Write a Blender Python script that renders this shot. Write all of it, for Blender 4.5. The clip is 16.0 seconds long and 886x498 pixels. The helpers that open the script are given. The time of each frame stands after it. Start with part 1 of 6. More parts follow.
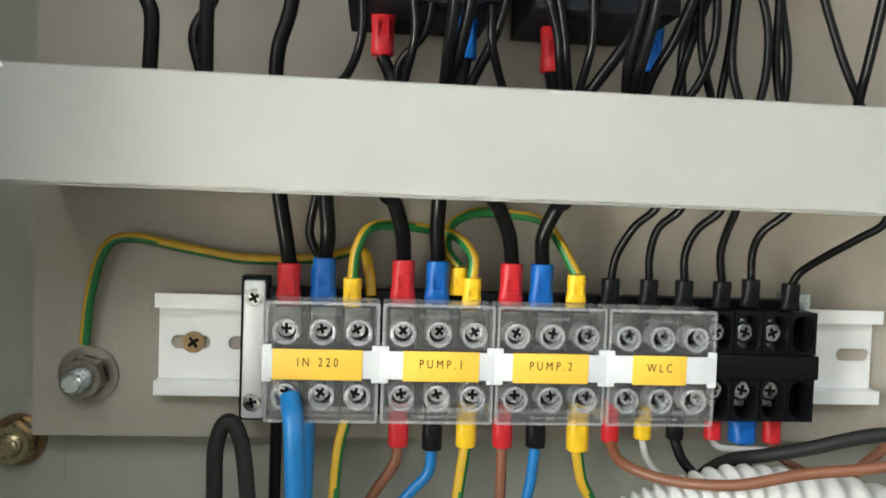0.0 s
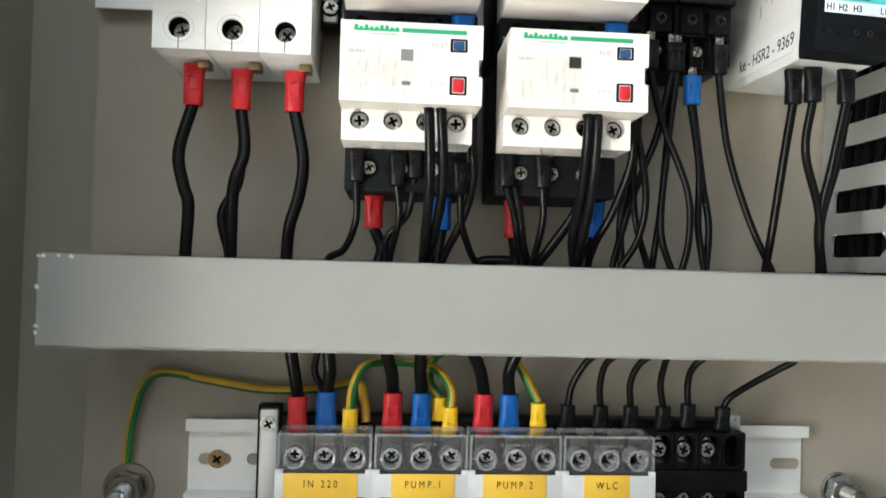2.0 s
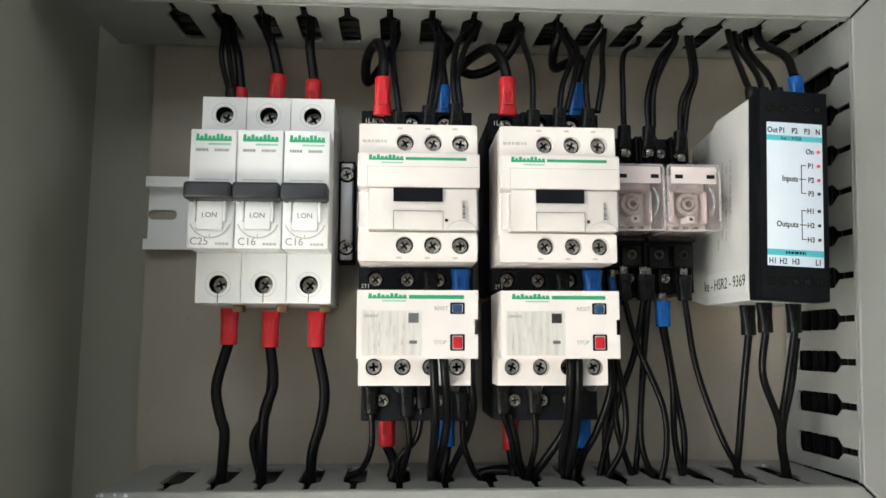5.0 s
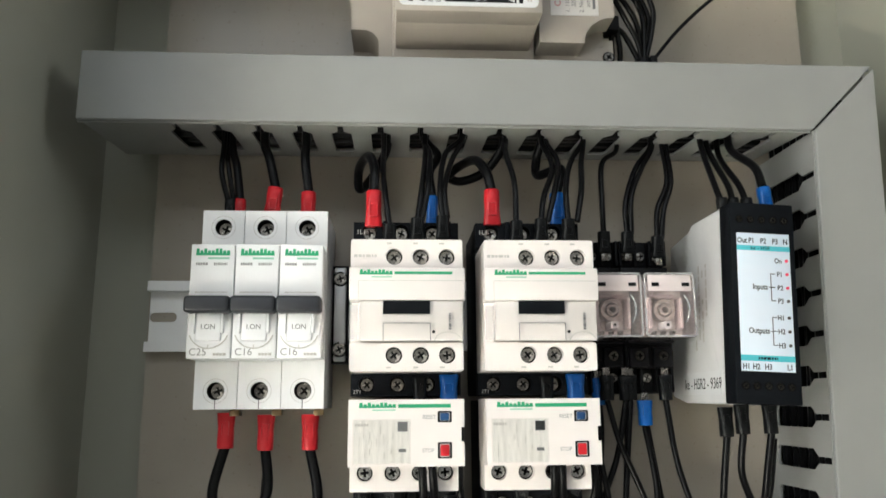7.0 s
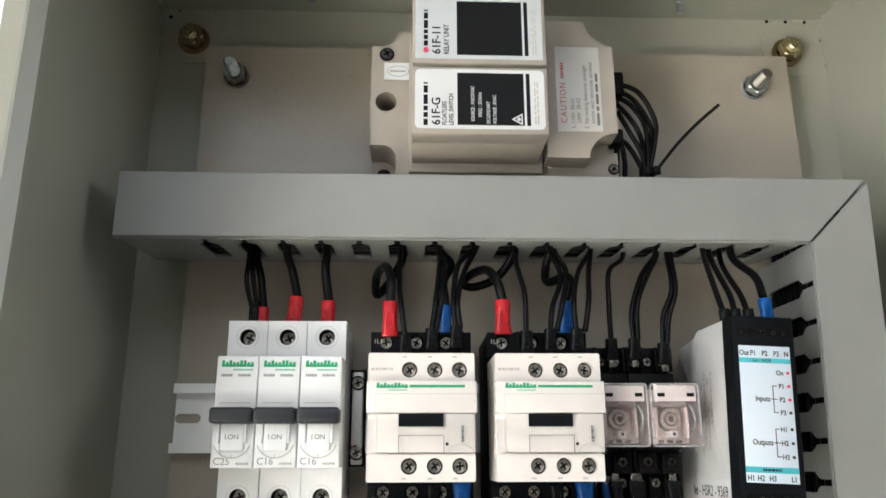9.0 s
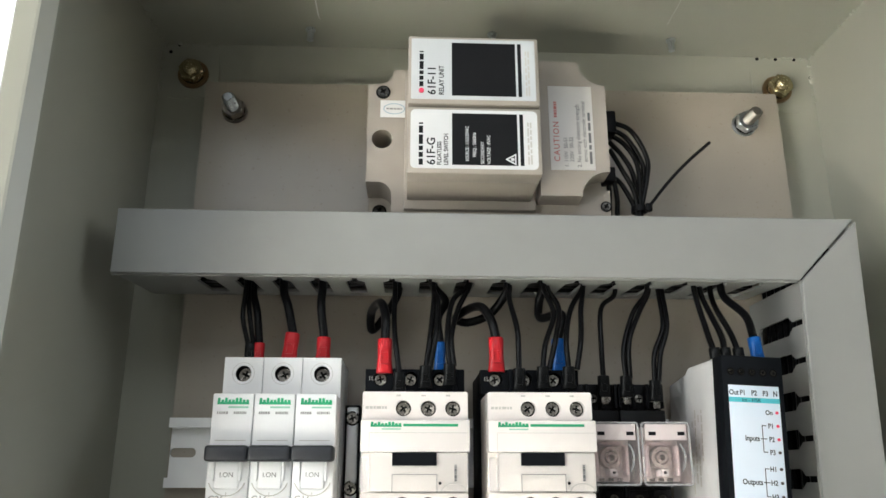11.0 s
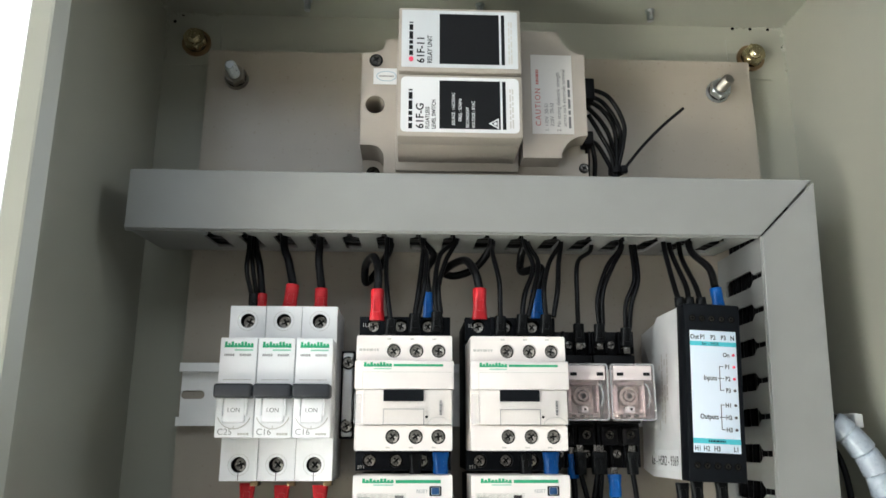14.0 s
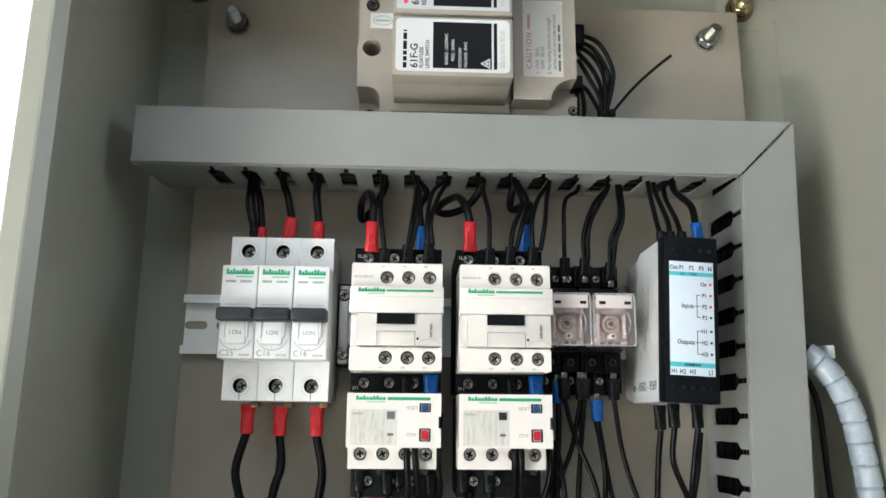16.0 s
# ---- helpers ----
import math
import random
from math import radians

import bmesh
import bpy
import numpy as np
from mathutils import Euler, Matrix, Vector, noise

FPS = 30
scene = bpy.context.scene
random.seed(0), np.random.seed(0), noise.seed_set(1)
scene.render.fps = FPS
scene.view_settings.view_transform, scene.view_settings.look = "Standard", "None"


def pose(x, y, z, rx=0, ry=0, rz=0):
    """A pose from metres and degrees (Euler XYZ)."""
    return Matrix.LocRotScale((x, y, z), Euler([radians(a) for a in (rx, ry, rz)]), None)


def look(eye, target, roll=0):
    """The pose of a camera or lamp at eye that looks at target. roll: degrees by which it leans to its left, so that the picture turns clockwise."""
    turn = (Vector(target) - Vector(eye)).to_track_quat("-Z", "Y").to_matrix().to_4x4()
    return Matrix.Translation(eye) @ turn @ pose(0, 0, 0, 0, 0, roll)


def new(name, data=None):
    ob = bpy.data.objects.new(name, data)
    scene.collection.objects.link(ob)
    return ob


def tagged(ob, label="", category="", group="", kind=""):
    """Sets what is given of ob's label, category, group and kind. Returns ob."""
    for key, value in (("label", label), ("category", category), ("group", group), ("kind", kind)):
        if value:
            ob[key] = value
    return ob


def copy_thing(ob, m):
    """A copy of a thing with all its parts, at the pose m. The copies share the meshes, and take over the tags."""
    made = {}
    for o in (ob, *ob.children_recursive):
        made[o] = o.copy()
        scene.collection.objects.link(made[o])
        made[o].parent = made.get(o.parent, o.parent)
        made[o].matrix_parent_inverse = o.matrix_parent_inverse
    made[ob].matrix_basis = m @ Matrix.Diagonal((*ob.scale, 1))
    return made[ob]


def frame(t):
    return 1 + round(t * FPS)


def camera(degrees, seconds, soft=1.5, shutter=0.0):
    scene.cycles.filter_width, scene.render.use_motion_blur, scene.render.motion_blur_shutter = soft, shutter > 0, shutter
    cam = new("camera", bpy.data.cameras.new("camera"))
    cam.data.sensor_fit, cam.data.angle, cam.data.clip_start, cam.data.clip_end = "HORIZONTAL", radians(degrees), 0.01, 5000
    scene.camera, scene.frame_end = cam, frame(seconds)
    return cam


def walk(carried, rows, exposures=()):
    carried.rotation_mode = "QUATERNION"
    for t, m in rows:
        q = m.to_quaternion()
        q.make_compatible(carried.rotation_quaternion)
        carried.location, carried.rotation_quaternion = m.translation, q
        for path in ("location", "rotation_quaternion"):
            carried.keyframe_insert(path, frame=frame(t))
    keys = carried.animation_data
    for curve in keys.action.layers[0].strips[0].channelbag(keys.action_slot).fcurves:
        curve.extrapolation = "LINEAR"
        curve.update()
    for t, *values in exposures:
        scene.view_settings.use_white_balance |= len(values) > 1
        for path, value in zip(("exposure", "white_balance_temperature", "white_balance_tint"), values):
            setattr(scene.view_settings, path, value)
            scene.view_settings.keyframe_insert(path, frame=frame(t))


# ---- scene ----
cam = camera(60.4, 16.0, soft=1.55, shutter=0.4)
PATH = [  # seconds, x, y, z, yaw, pitch, roll
    (0, 0.0670, -0.2650, -0.1494, -5.27, -2.28, 2.01),
    (0.5, 0.0676, -0.2810, -0.1446, -5.25, -0.65, 1.69),
    (1, 0.0698, -0.2959, -0.1377, -4.92, -0.71, 1.58),
    (1.5, 0.0734, -0.3072, -0.1258, -4.68, 0.76, 1.78),
    (2, 0.0735, -0.3151, -0.1146, -4.13, 1.34, 1.54),
    (2.5, 0.0710, -0.3220, -0.1059, -3.93, 2.34, 1.15),
    (3, 0.0698, -0.3278, -0.0950, -3.85, 3.20, 0.74),
    (3.5, 0.0718, -0.3348, -0.0822, -3.80, 4.58, 0.50),
    (4, 0.0711, -0.3479, -0.0703, -3.73, 6.09, 0.34),
    (6.5, 0.0720, -0.3687, -0.0482, -3.49, 9.44, -0.30),
    (7, 0.0749, -0.3784, -0.0399, -3.59, 11.33, -0.41),
    (7.5, 0.0756, -0.3847, -0.0354, -3.54, 11.74, -0.27),
    (8, 0.0760, -0.3912, -0.0328, -3.31, 12.85, -0.07),
    (8.5, 0.0749, -0.3964, -0.0282, -2.57, 13.99, 0.09),
    (9, 0.0754, -0.4001, -0.0200, -2.31, 15.58, -0.18),
    (11.5, 0.0763, -0.4115, -0.0110, -2.61, 16.84, 0.05),
    (12, 0.0762, -0.4181, -0.0103, -2.59, 16.86, 0.10),
    (12.5, 0.0759, -0.4265, -0.0118, -2.63, 16.71, 0.05),
    (13, 0.0770, -0.4301, -0.0147, -2.95, 16.09, -0.06),
    (13.5, 0.0803, -0.4295, -0.0215, -3.12, 15.01, 0.02),
    (14, 0.0809, -0.4354, -0.0256, -2.61, 14.43, 0.04),
    (14.5, 0.0825, -0.4359, -0.0331, -2.72, 13.99, 0.12),
    (15, 0.0852, -0.4385, -0.0348, -2.39, 13.57, -0.00),
    (15.5, 0.0860, -0.4449, -0.0432, -2.76, 13.22, 0.37),
    (16, 0.0860, -0.4475, -0.0511, -2.42, 12.65, 0.53),
]


def camera_pose(x, y, z, yaw, pitch, roll):
    yaw, pitch = radians(yaw), radians(pitch)
    ahead = Vector((-math.sin(yaw) * math.cos(pitch), math.cos(yaw) * math.cos(pitch), math.sin(pitch)))
    eye = Vector((x, y, z))
    return look(eye, eye + ahead, roll)


EXPOSURES = [  # seconds, stops, kelvin, tint
    (0.0, 3.95, 6400, 7), (0.6, 3.96, 6350, 7), (1.5, 3.73, 6300, 7), (2.0, 3.42, 6290, 7), (2.5, 3.29, 6290, 7), (3.0, 3.10, 6290, 7),
    (3.5, 3.02, 6340, 8), (4.0, 2.96, 6340, 8), (7.0, 3.02, 6390, 8), (9.0, 3.01, 6340, 10), (12.5, 3.08, 6240, 8), (14.0, 3.05, 6140, 8),
    (16.0, 3.02, 6090, 7)]
walk(cam, [(row[0], camera_pose(*row[1:])) for row in PATH], EXPOSURES)

# world and light: lamps added in unseen openings at the left, the right and behind; the sun falls through the left one
# onto the floor
world = bpy.data.worlds.new("sky")
scene.world = world
world.use_nodes = True
wn = world.node_tree.nodes
sky = wn.new("ShaderNodeTexSky")
sky.sky_type = "NISHITA"
sky.sun_disc = False
sky.sun_elevation, sky.sun_rotation = radians(67), radians(270)
wn["Background"].inputs["Strength"].default_value = 0.02
world.node_tree.links.new(sky.outputs[0], wn["Background"].inputs["Color"])


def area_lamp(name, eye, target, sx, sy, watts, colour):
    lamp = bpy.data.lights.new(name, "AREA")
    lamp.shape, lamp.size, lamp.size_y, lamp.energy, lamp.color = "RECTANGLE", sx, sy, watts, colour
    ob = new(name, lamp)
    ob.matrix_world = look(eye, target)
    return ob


# main light from the low left, through an assumed opening out of view
area_lamp("low_left_light", (-1.57, -1.51, -0.22), (0.0, -1.35, -0.24), 0.68, 2.05, 4.8, (0.985, 0.99, 0.93))
# unseen fills added behind and at the right, to brighten the left side
area_lamp("added_fill", (0.0, -2.07, 1.2), (0.05, 0.0, -0.1), 1.8, 0.85, 1.35, (0.985, 0.99, 0.93))
area_lamp("added_fill", (2.37, -0.75, 0.8), (0.0, -0.7, 0.6), 1.2, 1.1, 1.6, (0.985, 0.99, 0.95))
# sun patch on the unseen floor, added to light the cabinet from below
sun_lamp = bpy.data.lights.new("sun", "SUN")
sun_lamp.energy, sun_lamp.angle, sun_lamp.color = 25.0, radians(0.53), (1.0, 0.965, 0.88)
new("sun", sun_lamp).matrix_world = look((-1.6 - 2 * math.cos(radians(67)), -1.51, 2 * math.sin(radians(67))), (-1.6, -1.51, 0.0))

# ---- materials ----
def material(name, colour, rough=0.5, metal=0.0, vary=0.06, size=60.0, bump=0.0, bump_size=600.0, spec=0.5, stain=0.0, sheen=0.07):
    """A painted, moulded or metal surface: colour and gloss vary at a large and a small scale, with fine relief."""
    m = bpy.data.materials.new(name)
    m.use_nodes = True
    nt = m.node_tree
    n, link = nt.nodes, nt.links.new
    b = n["Principled BSDF"]
    b.inputs["Metallic"].default_value = metal
    b.inputs["Specular IOR Level"].default_value = spec
    co = n.new("ShaderNodeTexCoord")
    big = n.new("ShaderNodeTexNoise")
    big.inputs["Scale"].default_value, big.inputs["Detail"].default_value = size, 4
    link(co.outputs["Object"], big.inputs["Vector"])
    fine = n.new("ShaderNodeTexNoise")
    fine.inputs["Scale"].default_value, fine.inputs["Detail"].default_value = bump_size, 3
    link(co.outputs["Object"], fine.inputs["Vector"])
    ramp = n.new("ShaderNodeMapRange")
    ramp.inputs["From Min"].default_value, ramp.inputs["From Max"].default_value = 0.3, 0.7
    ramp.inputs["To Min"].default_value, ramp.inputs["To Max"].default_value = 1 - vary, 1 + vary
    link(big.outputs["Fac"], ramp.inputs["Value"])
    mix = n.new("ShaderNodeMix")
    mix.data_type, mix.blend_type = "RGBA", "MULTIPLY"
    mix.inputs["Factor"].default_value = 1.0
    mix.inputs["A"].default_value = (*colour, 1)
    link(ramp.outputs["Result"], mix.inputs["B"])
    link(mix.outputs["Result"], b.inputs["Base Color"])
    if stain:
        dirt = n.new("ShaderNodeTexNoise")
        dirt.inputs["Scale"].default_value, dirt.inputs["Detail"].default_value = size * 0.35, 8
        link(co.outputs["Object"], dirt.inputs["Vector"])
        grime = n.new("ShaderNodeMapRange")
        grime.inputs["From Min"].default_value, grime.inputs["From Max"].default_value = 0.58, 0.75
        grime.inputs["To Max"].default_value = stain
        link(dirt.outputs["Fac"], grime.inputs["Value"])
        mix2 = n.new("ShaderNodeMix")
        mix2.data_type = "RGBA"
        link(grime.outputs["Result"], mix2.inputs["Factor"])
        link(mix.outputs["Result"], mix2.inputs["A"])
        mix2.inputs["B"].default_value = (colour[0] * 0.62, colour[1] * 0.58, colour[2] * 0.5, 1)
        link(mix2.outputs["Result"], b.inputs["Base Color"])
    gloss = n.new("ShaderNodeMapRange")
    gloss.inputs["From Min"].default_value, gloss.inputs["From Max"].default_value = 0.3, 0.7
    gloss.inputs["To Min"].default_value, gloss.inputs["To Max"].default_value = max(0.02, rough - sheen), min(1, rough + sheen)
    link(fine.outputs["Fac"], gloss.inputs["Value"])
    link(gloss.outputs["Result"], b.inputs["Roughness"])
    if bump:
        bp = n.new("ShaderNodeBump")
        bp.inputs["Strength"].default_value, bp.inputs["Distance"].default_value = bump, 0.0004
        link(fine.outputs["Fac"], bp.inputs["Height"])
        link(bp.outputs["Normal"], b.inputs["Normal"])
    return m


def clear_material(name, tint, haze=0.06, rough=0.06):
    """Thin clear moulded plastic: straight through, with a gloss that grows at a slant and a little haze."""
    m = bpy.data.materials.new(name)
    m.use_nodes = True
    nt = m.node_tree
    n, link = nt.nodes, nt.links.new
    n.remove(n["Principled BSDF"])
    tr = n.new("ShaderNodeBsdfTransparent")
    tr.inputs["Color"].default_value = (*tint, 1)
    df = n.new("ShaderNodeBsdfDiffuse")
    df.inputs["Color"].default_value = (0.8, 0.8, 0.8, 1)
    gl = n.new("ShaderNodeBsdfGlossy")
    gl.inputs["Roughness"].default_value = rough
    facing = n.new("ShaderNodeLayerWeight")
    facing.inputs["Blend"].default_value = 0.5
    power = n.new("ShaderNodeMath")
    power.operation, power.inputs[1].default_value = "POWER", 4.0
    link(facing.outputs["Facing"], power.inputs[0])
    fr = n.new("ShaderNodeMapRange")
    fr.inputs["To Min"].default_value, fr.inputs["To Max"].default_value = 0.045, 0.75
    link(power.outputs[0], fr.inputs["Value"])
    noise_tex = n.new("ShaderNodeTexNoise")
    noise_tex.inputs["Scale"].default_value = 90.0
    co = n.new("ShaderNodeTexCoord")
    link(co.outputs["Object"], noise_tex.inputs["Vector"])
    veil = n.new("ShaderNodeMapRange")
    veil.inputs["From Min"].default_value, veil.inputs["From Max"].default_value = 0.35, 0.75
    veil.inputs["To Min"].default_value, veil.inputs["To Max"].default_value = haze * 0.85, haze * 1.2
    link(noise_tex.outputs["Fac"], veil.inputs["Value"])
    bp = n.new("ShaderNodeBump")
    bp.inputs["Strength"].default_value, bp.inputs["Distance"].default_value = 0.12, 0.0004
    link(noise_tex.outputs["Fac"], bp.inputs["Height"])
    link(bp.outputs["Normal"], gl.inputs["Normal"])
    m1, m2 = n.new("ShaderNodeMixShader"), n.new("ShaderNodeMixShader")
    link(veil.outputs["Result"], m1.inputs[0])
    link(tr.outputs[0], m1.inputs[1])
    link(df.outputs[0], m1.inputs[2])
    link(fr.outputs[0], m2.inputs[0])
    link(m1.outputs[0], m2.inputs[1])
    link(gl.outputs[0], m2.inputs[2])
    link(m2.outputs[0], n["Material Output"].inputs["Surface"])
    return m


def glow_material(name, colour, strength):
    m = bpy.data.materials.new(name)
    m.use_nodes = True
    b = m.node_tree.nodes["Principled BSDF"]
    b.inputs["Base Color"].default_value = (*colour, 1)
    b.inputs["Emission Color"].default_value = (*colour, 1)
    b.inputs["Emission Strength"].default_value = strength
    return m


M_PAINT = material("cabinet_paint", (0.352, 0.35, 0.293), 0.3, vary=0.025, size=7, sheen=0.0)
M_PLATE = material("plate_paint", (0.360, 0.318, 0.266), 0.29, vary=0.04, size=25, bump=0.09, bump_size=380, stain=0.12, sheen=0.02)
M_DUCT = material("duct_plastic", (0.275, 0.278, 0.268), 0.42, vary=0.03, size=40, bump=0.08, bump_size=1500, stain=0.1)
M_WHITE = material("white_plastic", (0.87, 0.875, 0.885), 0.4, vary=0.02, size=80, bump=0.08, bump_size=2500)
M_CREAM = material("cream_plastic", (0.83, 0.775, 0.745), 0.4, vary=0.02, size=80, bump=0.08, bump_size=2500)
M_BEIGE = material("beige_plastic", (0.37, 0.33, 0.285), 0.5, vary=0.04, size=60, bump=0.15, bump_size=1800)
M_GREYBOX = material("light_grey_plastic", (0.66, 0.66, 0.66), 0.5, vary=0.03, size=70, bump=0.12, bump_size=1800)
M_BLACK = material("black_plastic", (0.005, 0.005, 0.006), 0.42, vary=0.15, size=150, bump=0.06, bump_size=2000, spec=0.12)
M_CHAR = material("charcoal_plastic", (0.007, 0.008, 0.010), 0.5, vary=0.1, size=150, bump=0.06, bump_size=2000, spec=0.06)
M_TOGGLE = material("toggle_plastic", (0.022, 0.024, 0.03), 0.4, vary=0.1, size=150)
# near-black that puts the shade inside holes and slots into the colour
M_DARK = material("recess_shade", (0.006, 0.006, 0.006), 0.8, spec=0.08)
M_WIRE = material("black_pvc", (0.004, 0.004, 0.0045), 0.3, vary=0.15, size=200, spec=0.17, sheen=0.0)
M_RED = material("red_vinyl", (0.53, 0.017, 0.025), 0.36, vary=0.1, size=200, bump=0.1, bump_size=1500, spec=0.35)
M_BLUE = material("blue_vinyl", (0.004, 0.105, 0.40), 0.36, vary=0.1, size=200, bump=0.1, bump_size=1500, spec=0.35)
M_YELLOW = material("yellow_vinyl", (0.84, 0.52, 0.02), 0.4, vary=0.1, size=200, bump=0.1, bump_size=1500, spec=0.35)
M_BLACKV = material("black_vinyl", (0.006, 0.0065, 0.007), 0.36, vary=0.15, size=200, bump=0.1, bump_size=1500, spec=0.17)
M_BROWN = material("brown_pvc", (0.22, 0.085, 0.045), 0.4, vary=0.08, size=150)
M_SKY = material("light_blue_pvc", (0.008, 0.165, 0.44), 0.38, vary=0.08, size=150)
M_GREYW = material("grey_pvc", (0.45, 0.44, 0.42), 0.42, vary=0.08, size=150)
M_GREEN = material("green_pvc", (0.014, 0.16, 0.035), 0.4, vary=0.08, size=150)
M_YELW = material("yellow_pvc", (0.60, 0.36, 0.025), 0.4, vary=0.08, size=150)
M_CONDUIT = material("white_conduit", (0.74, 0.74, 0.73), 0.45, vary=0.04, size=80)
M_ALU = material("aluminium", (0.86, 0.86, 0.86), 0.38, metal=0.3, vary=0.05, size=40, stain=0.08, sheen=0.03)
M_ZINC = material("zinc_steel", (0.48, 0.51, 0.53), 0.32, metal=1.0, vary=0.1, size=200, bump=0.15, bump_size=900)
M_STEEL = material("dull_steel", (0.40, 0.375, 0.345), 0.26, metal=0.7, vary=0.3, size=400, bump=0.6, bump_size=520)
M_BRASS = material("passivated_bolt", (0.26, 0.18, 0.10), 0.3, metal=0.9, vary=0.06, size=60, sheen=0.02)
M_BOLT = material("yellow_nut", (0.46, 0.39, 0.24), 0.26, metal=0.95, vary=0.06, size=60, sheen=0.02)
M_OLD = material("aged_steel", (0.25, 0.23, 0.20), 0.3, metal=0.9, vary=0.06, size=60, sheen=0.02)
M_CLAMP = material("bright_clamp", (0.50, 0.50, 0.49), 0.24, metal=0.95, vary=0.2, size=500, bump=0.4, bump_size=600)
M_NICKEL = material("plated_screw", (0.24, 0.225, 0.205), 0.28, metal=0.9, vary=0.15, size=400, bump=0.2, bump_size=1500)
M_CHROME = material("chrome_screw", (0.42, 0.43, 0.45), 0.13, metal=1.0, vary=0.3, size=700, bump=1.0, bump_size=450)
M_DARKCHROME = material("oiled_screw", (0.50, 0.51, 0.53), 0.09, metal=1.0, vary=0.3, size=700, bump=1.0, bump_size=330, sheen=0.03)
M_RUBBER = material("dark_grey_rubber", (0.018, 0.018, 0.017), 0.55, vary=0.1, size=120, bump=0.15, bump_size=900, spec=0.3)
M_GUN = material("dark_screw", (0.075, 0.07, 0.062), 0.22, metal=1.0, vary=0.3, size=400, bump=0.7, bump_size=500)
M_CLEAR = clear_material("clear_cover", (0.97, 0.97, 0.98), 0.026)
# cover plastic with extra haze, which paints its edges brighter
M_EDGE = clear_material("clear_cover_edge", (0.97, 0.97, 0.98), 0.11)
# hazy white for highlights painted onto the relay covers
M_HIGHLIGHT = clear_material("cover_highlight", (0.97, 0.97, 0.98), 0.3)
M_LIP = clear_material("clear_cover_lip", (0.95, 0.95, 0.965), 0.08, 0.05)
M_SMOKE = clear_material("pink_clear_cover", (0.972, 0.918, 0.918), 0.05)
M_FILM = clear_material("clear_window", (0.99, 0.99, 0.985), 0.01, 0.12)
M_WRAP = material("spiral_wrap_plastic", (0.36, 0.41, 0.47), 0.3, vary=0.06, size=60, bump=0.1, bump_size=400)
M_DIAL = material("scuffed_dial_plate", (0.74, 0.715, 0.68), 0.35, vary=0.14, size=330, stain=0.25)
M_INNER = material("relay_inside", (0.66, 0.62, 0.59), 0.4, vary=0.25, size=300)
M_PINK = material("pale_pink_plastic", (0.70, 0.61, 0.605), 0.35, vary=0.04, size=120)
M_COIL = material("wound_coil", (0.47, 0.42, 0.38), 0.5, vary=0.25, size=500)
M_STRIP = material("marker_strip_plastic", (0.66, 0.67, 0.69), 0.4, vary=0.05, size=150)
M_PAPER = material("label_paper", (0.70, 0.705, 0.71), 0.5, vary=0.015, size=60)
# the upper unit's label, greyer and darker than the lower one
M_DULLABEL = material("darker_grey_label", (0.55, 0.575, 0.59), 0.4, vary=0.02, size=60)
M_WARMLABEL = material("warm_white_label", (0.66, 0.64, 0.62), 0.4, vary=0.02, size=60)
M_SCREEN = material("printed_label", (0.70, 0.78, 0.88), 0.35, vary=0.015, size=60)
M_TAPE = material("yellow_tape", (0.86, 0.53, 0.06), 0.45, vary=0.03, size=90)
M_INK = material("black_ink", (0.008, 0.008, 0.009), 0.5, spec=0.12)
# scuffs on the dial plate run up and down
dial_tree = M_DIAL.node_tree
for tex in [q for q in dial_tree.nodes if q.type == "TEX_NOISE"]:
    squash = dial_tree.nodes.new("ShaderNodeMapping")
    squash.inputs["Scale"].default_value = (2.2, 1.0, 0.22)
    dial_tree.links.new(tex.inputs["Vector"].links[0].from_socket, squash.inputs["Vector"])
    dial_tree.links.new(squash.outputs["Vector"], tex.inputs["Vector"])
M_GREYINK = material("grey_ink", (0.14, 0.14, 0.145), 0.5)
M_MIDINK = material("mid_grey_ink", (0.30, 0.30, 0.30), 0.5)
M_PALEINK = material("pale_ink", (0.50, 0.48, 0.45), 0.5)
M_REDINK = material("red_ink", (0.52, 0.16, 0.15), 0.5)
M_LOGO = material("green_ink", (0.02, 0.36, 0.16), 0.4)
M_LOGOLIGHT = material("light_green_ink", (0.30, 0.58, 0.44), 0.4)
M_TEAL = material("teal_ink", (0.08, 0.52, 0.60), 0.4)
M_WALL = material("room_plaster", (0.32, 0.312, 0.295), 0.8, vary=0.04, size=3, bump=0.2, bump_size=120)
M_FLOOR = material("room_floor", (0.46, 0.45, 0.42), 0.6, vary=0.1, size=4)
M_GLOW = glow_material("daylight", (1.0, 1.0, 1.0), 0.2)
M_LED = glow_material("lit_led", (0.75, 0.05, 0.12), 0.018)
M_LEDOFF = material("unlit_led", (0.06, 0.05, 0.05), 0.3)

# ---- builders: lengths in millimetres, as x to the right, d out of the plate, z up ----
MM = 0.001
PLACE = {"d": lambda u, v, w: (u, w, v), "z": lambda u, v, w: (u, v, w), "x": lambda u, v, w: (w, u, v)}


def mesh_of(name, bm, mats):
    for v in bm.verts:
        v.co = (v.co.x * MM, -v.co.y * MM, v.co.z * MM)
    bmesh.ops.recalc_face_normals(bm, faces=bm.faces)
    me = bpy.data.meshes.new(name)
    bm.to_mesh(me)
    bm.free()
    for m in mats if isinstance(mats, (list, tuple)) else [mats]:
        me.materials.append(m)
    return me


def smooth(me, angle=40):
    me.set_sharp_from_angle(angle=radians(angle))
    for p in me.polygons:
        p.use_smooth = True


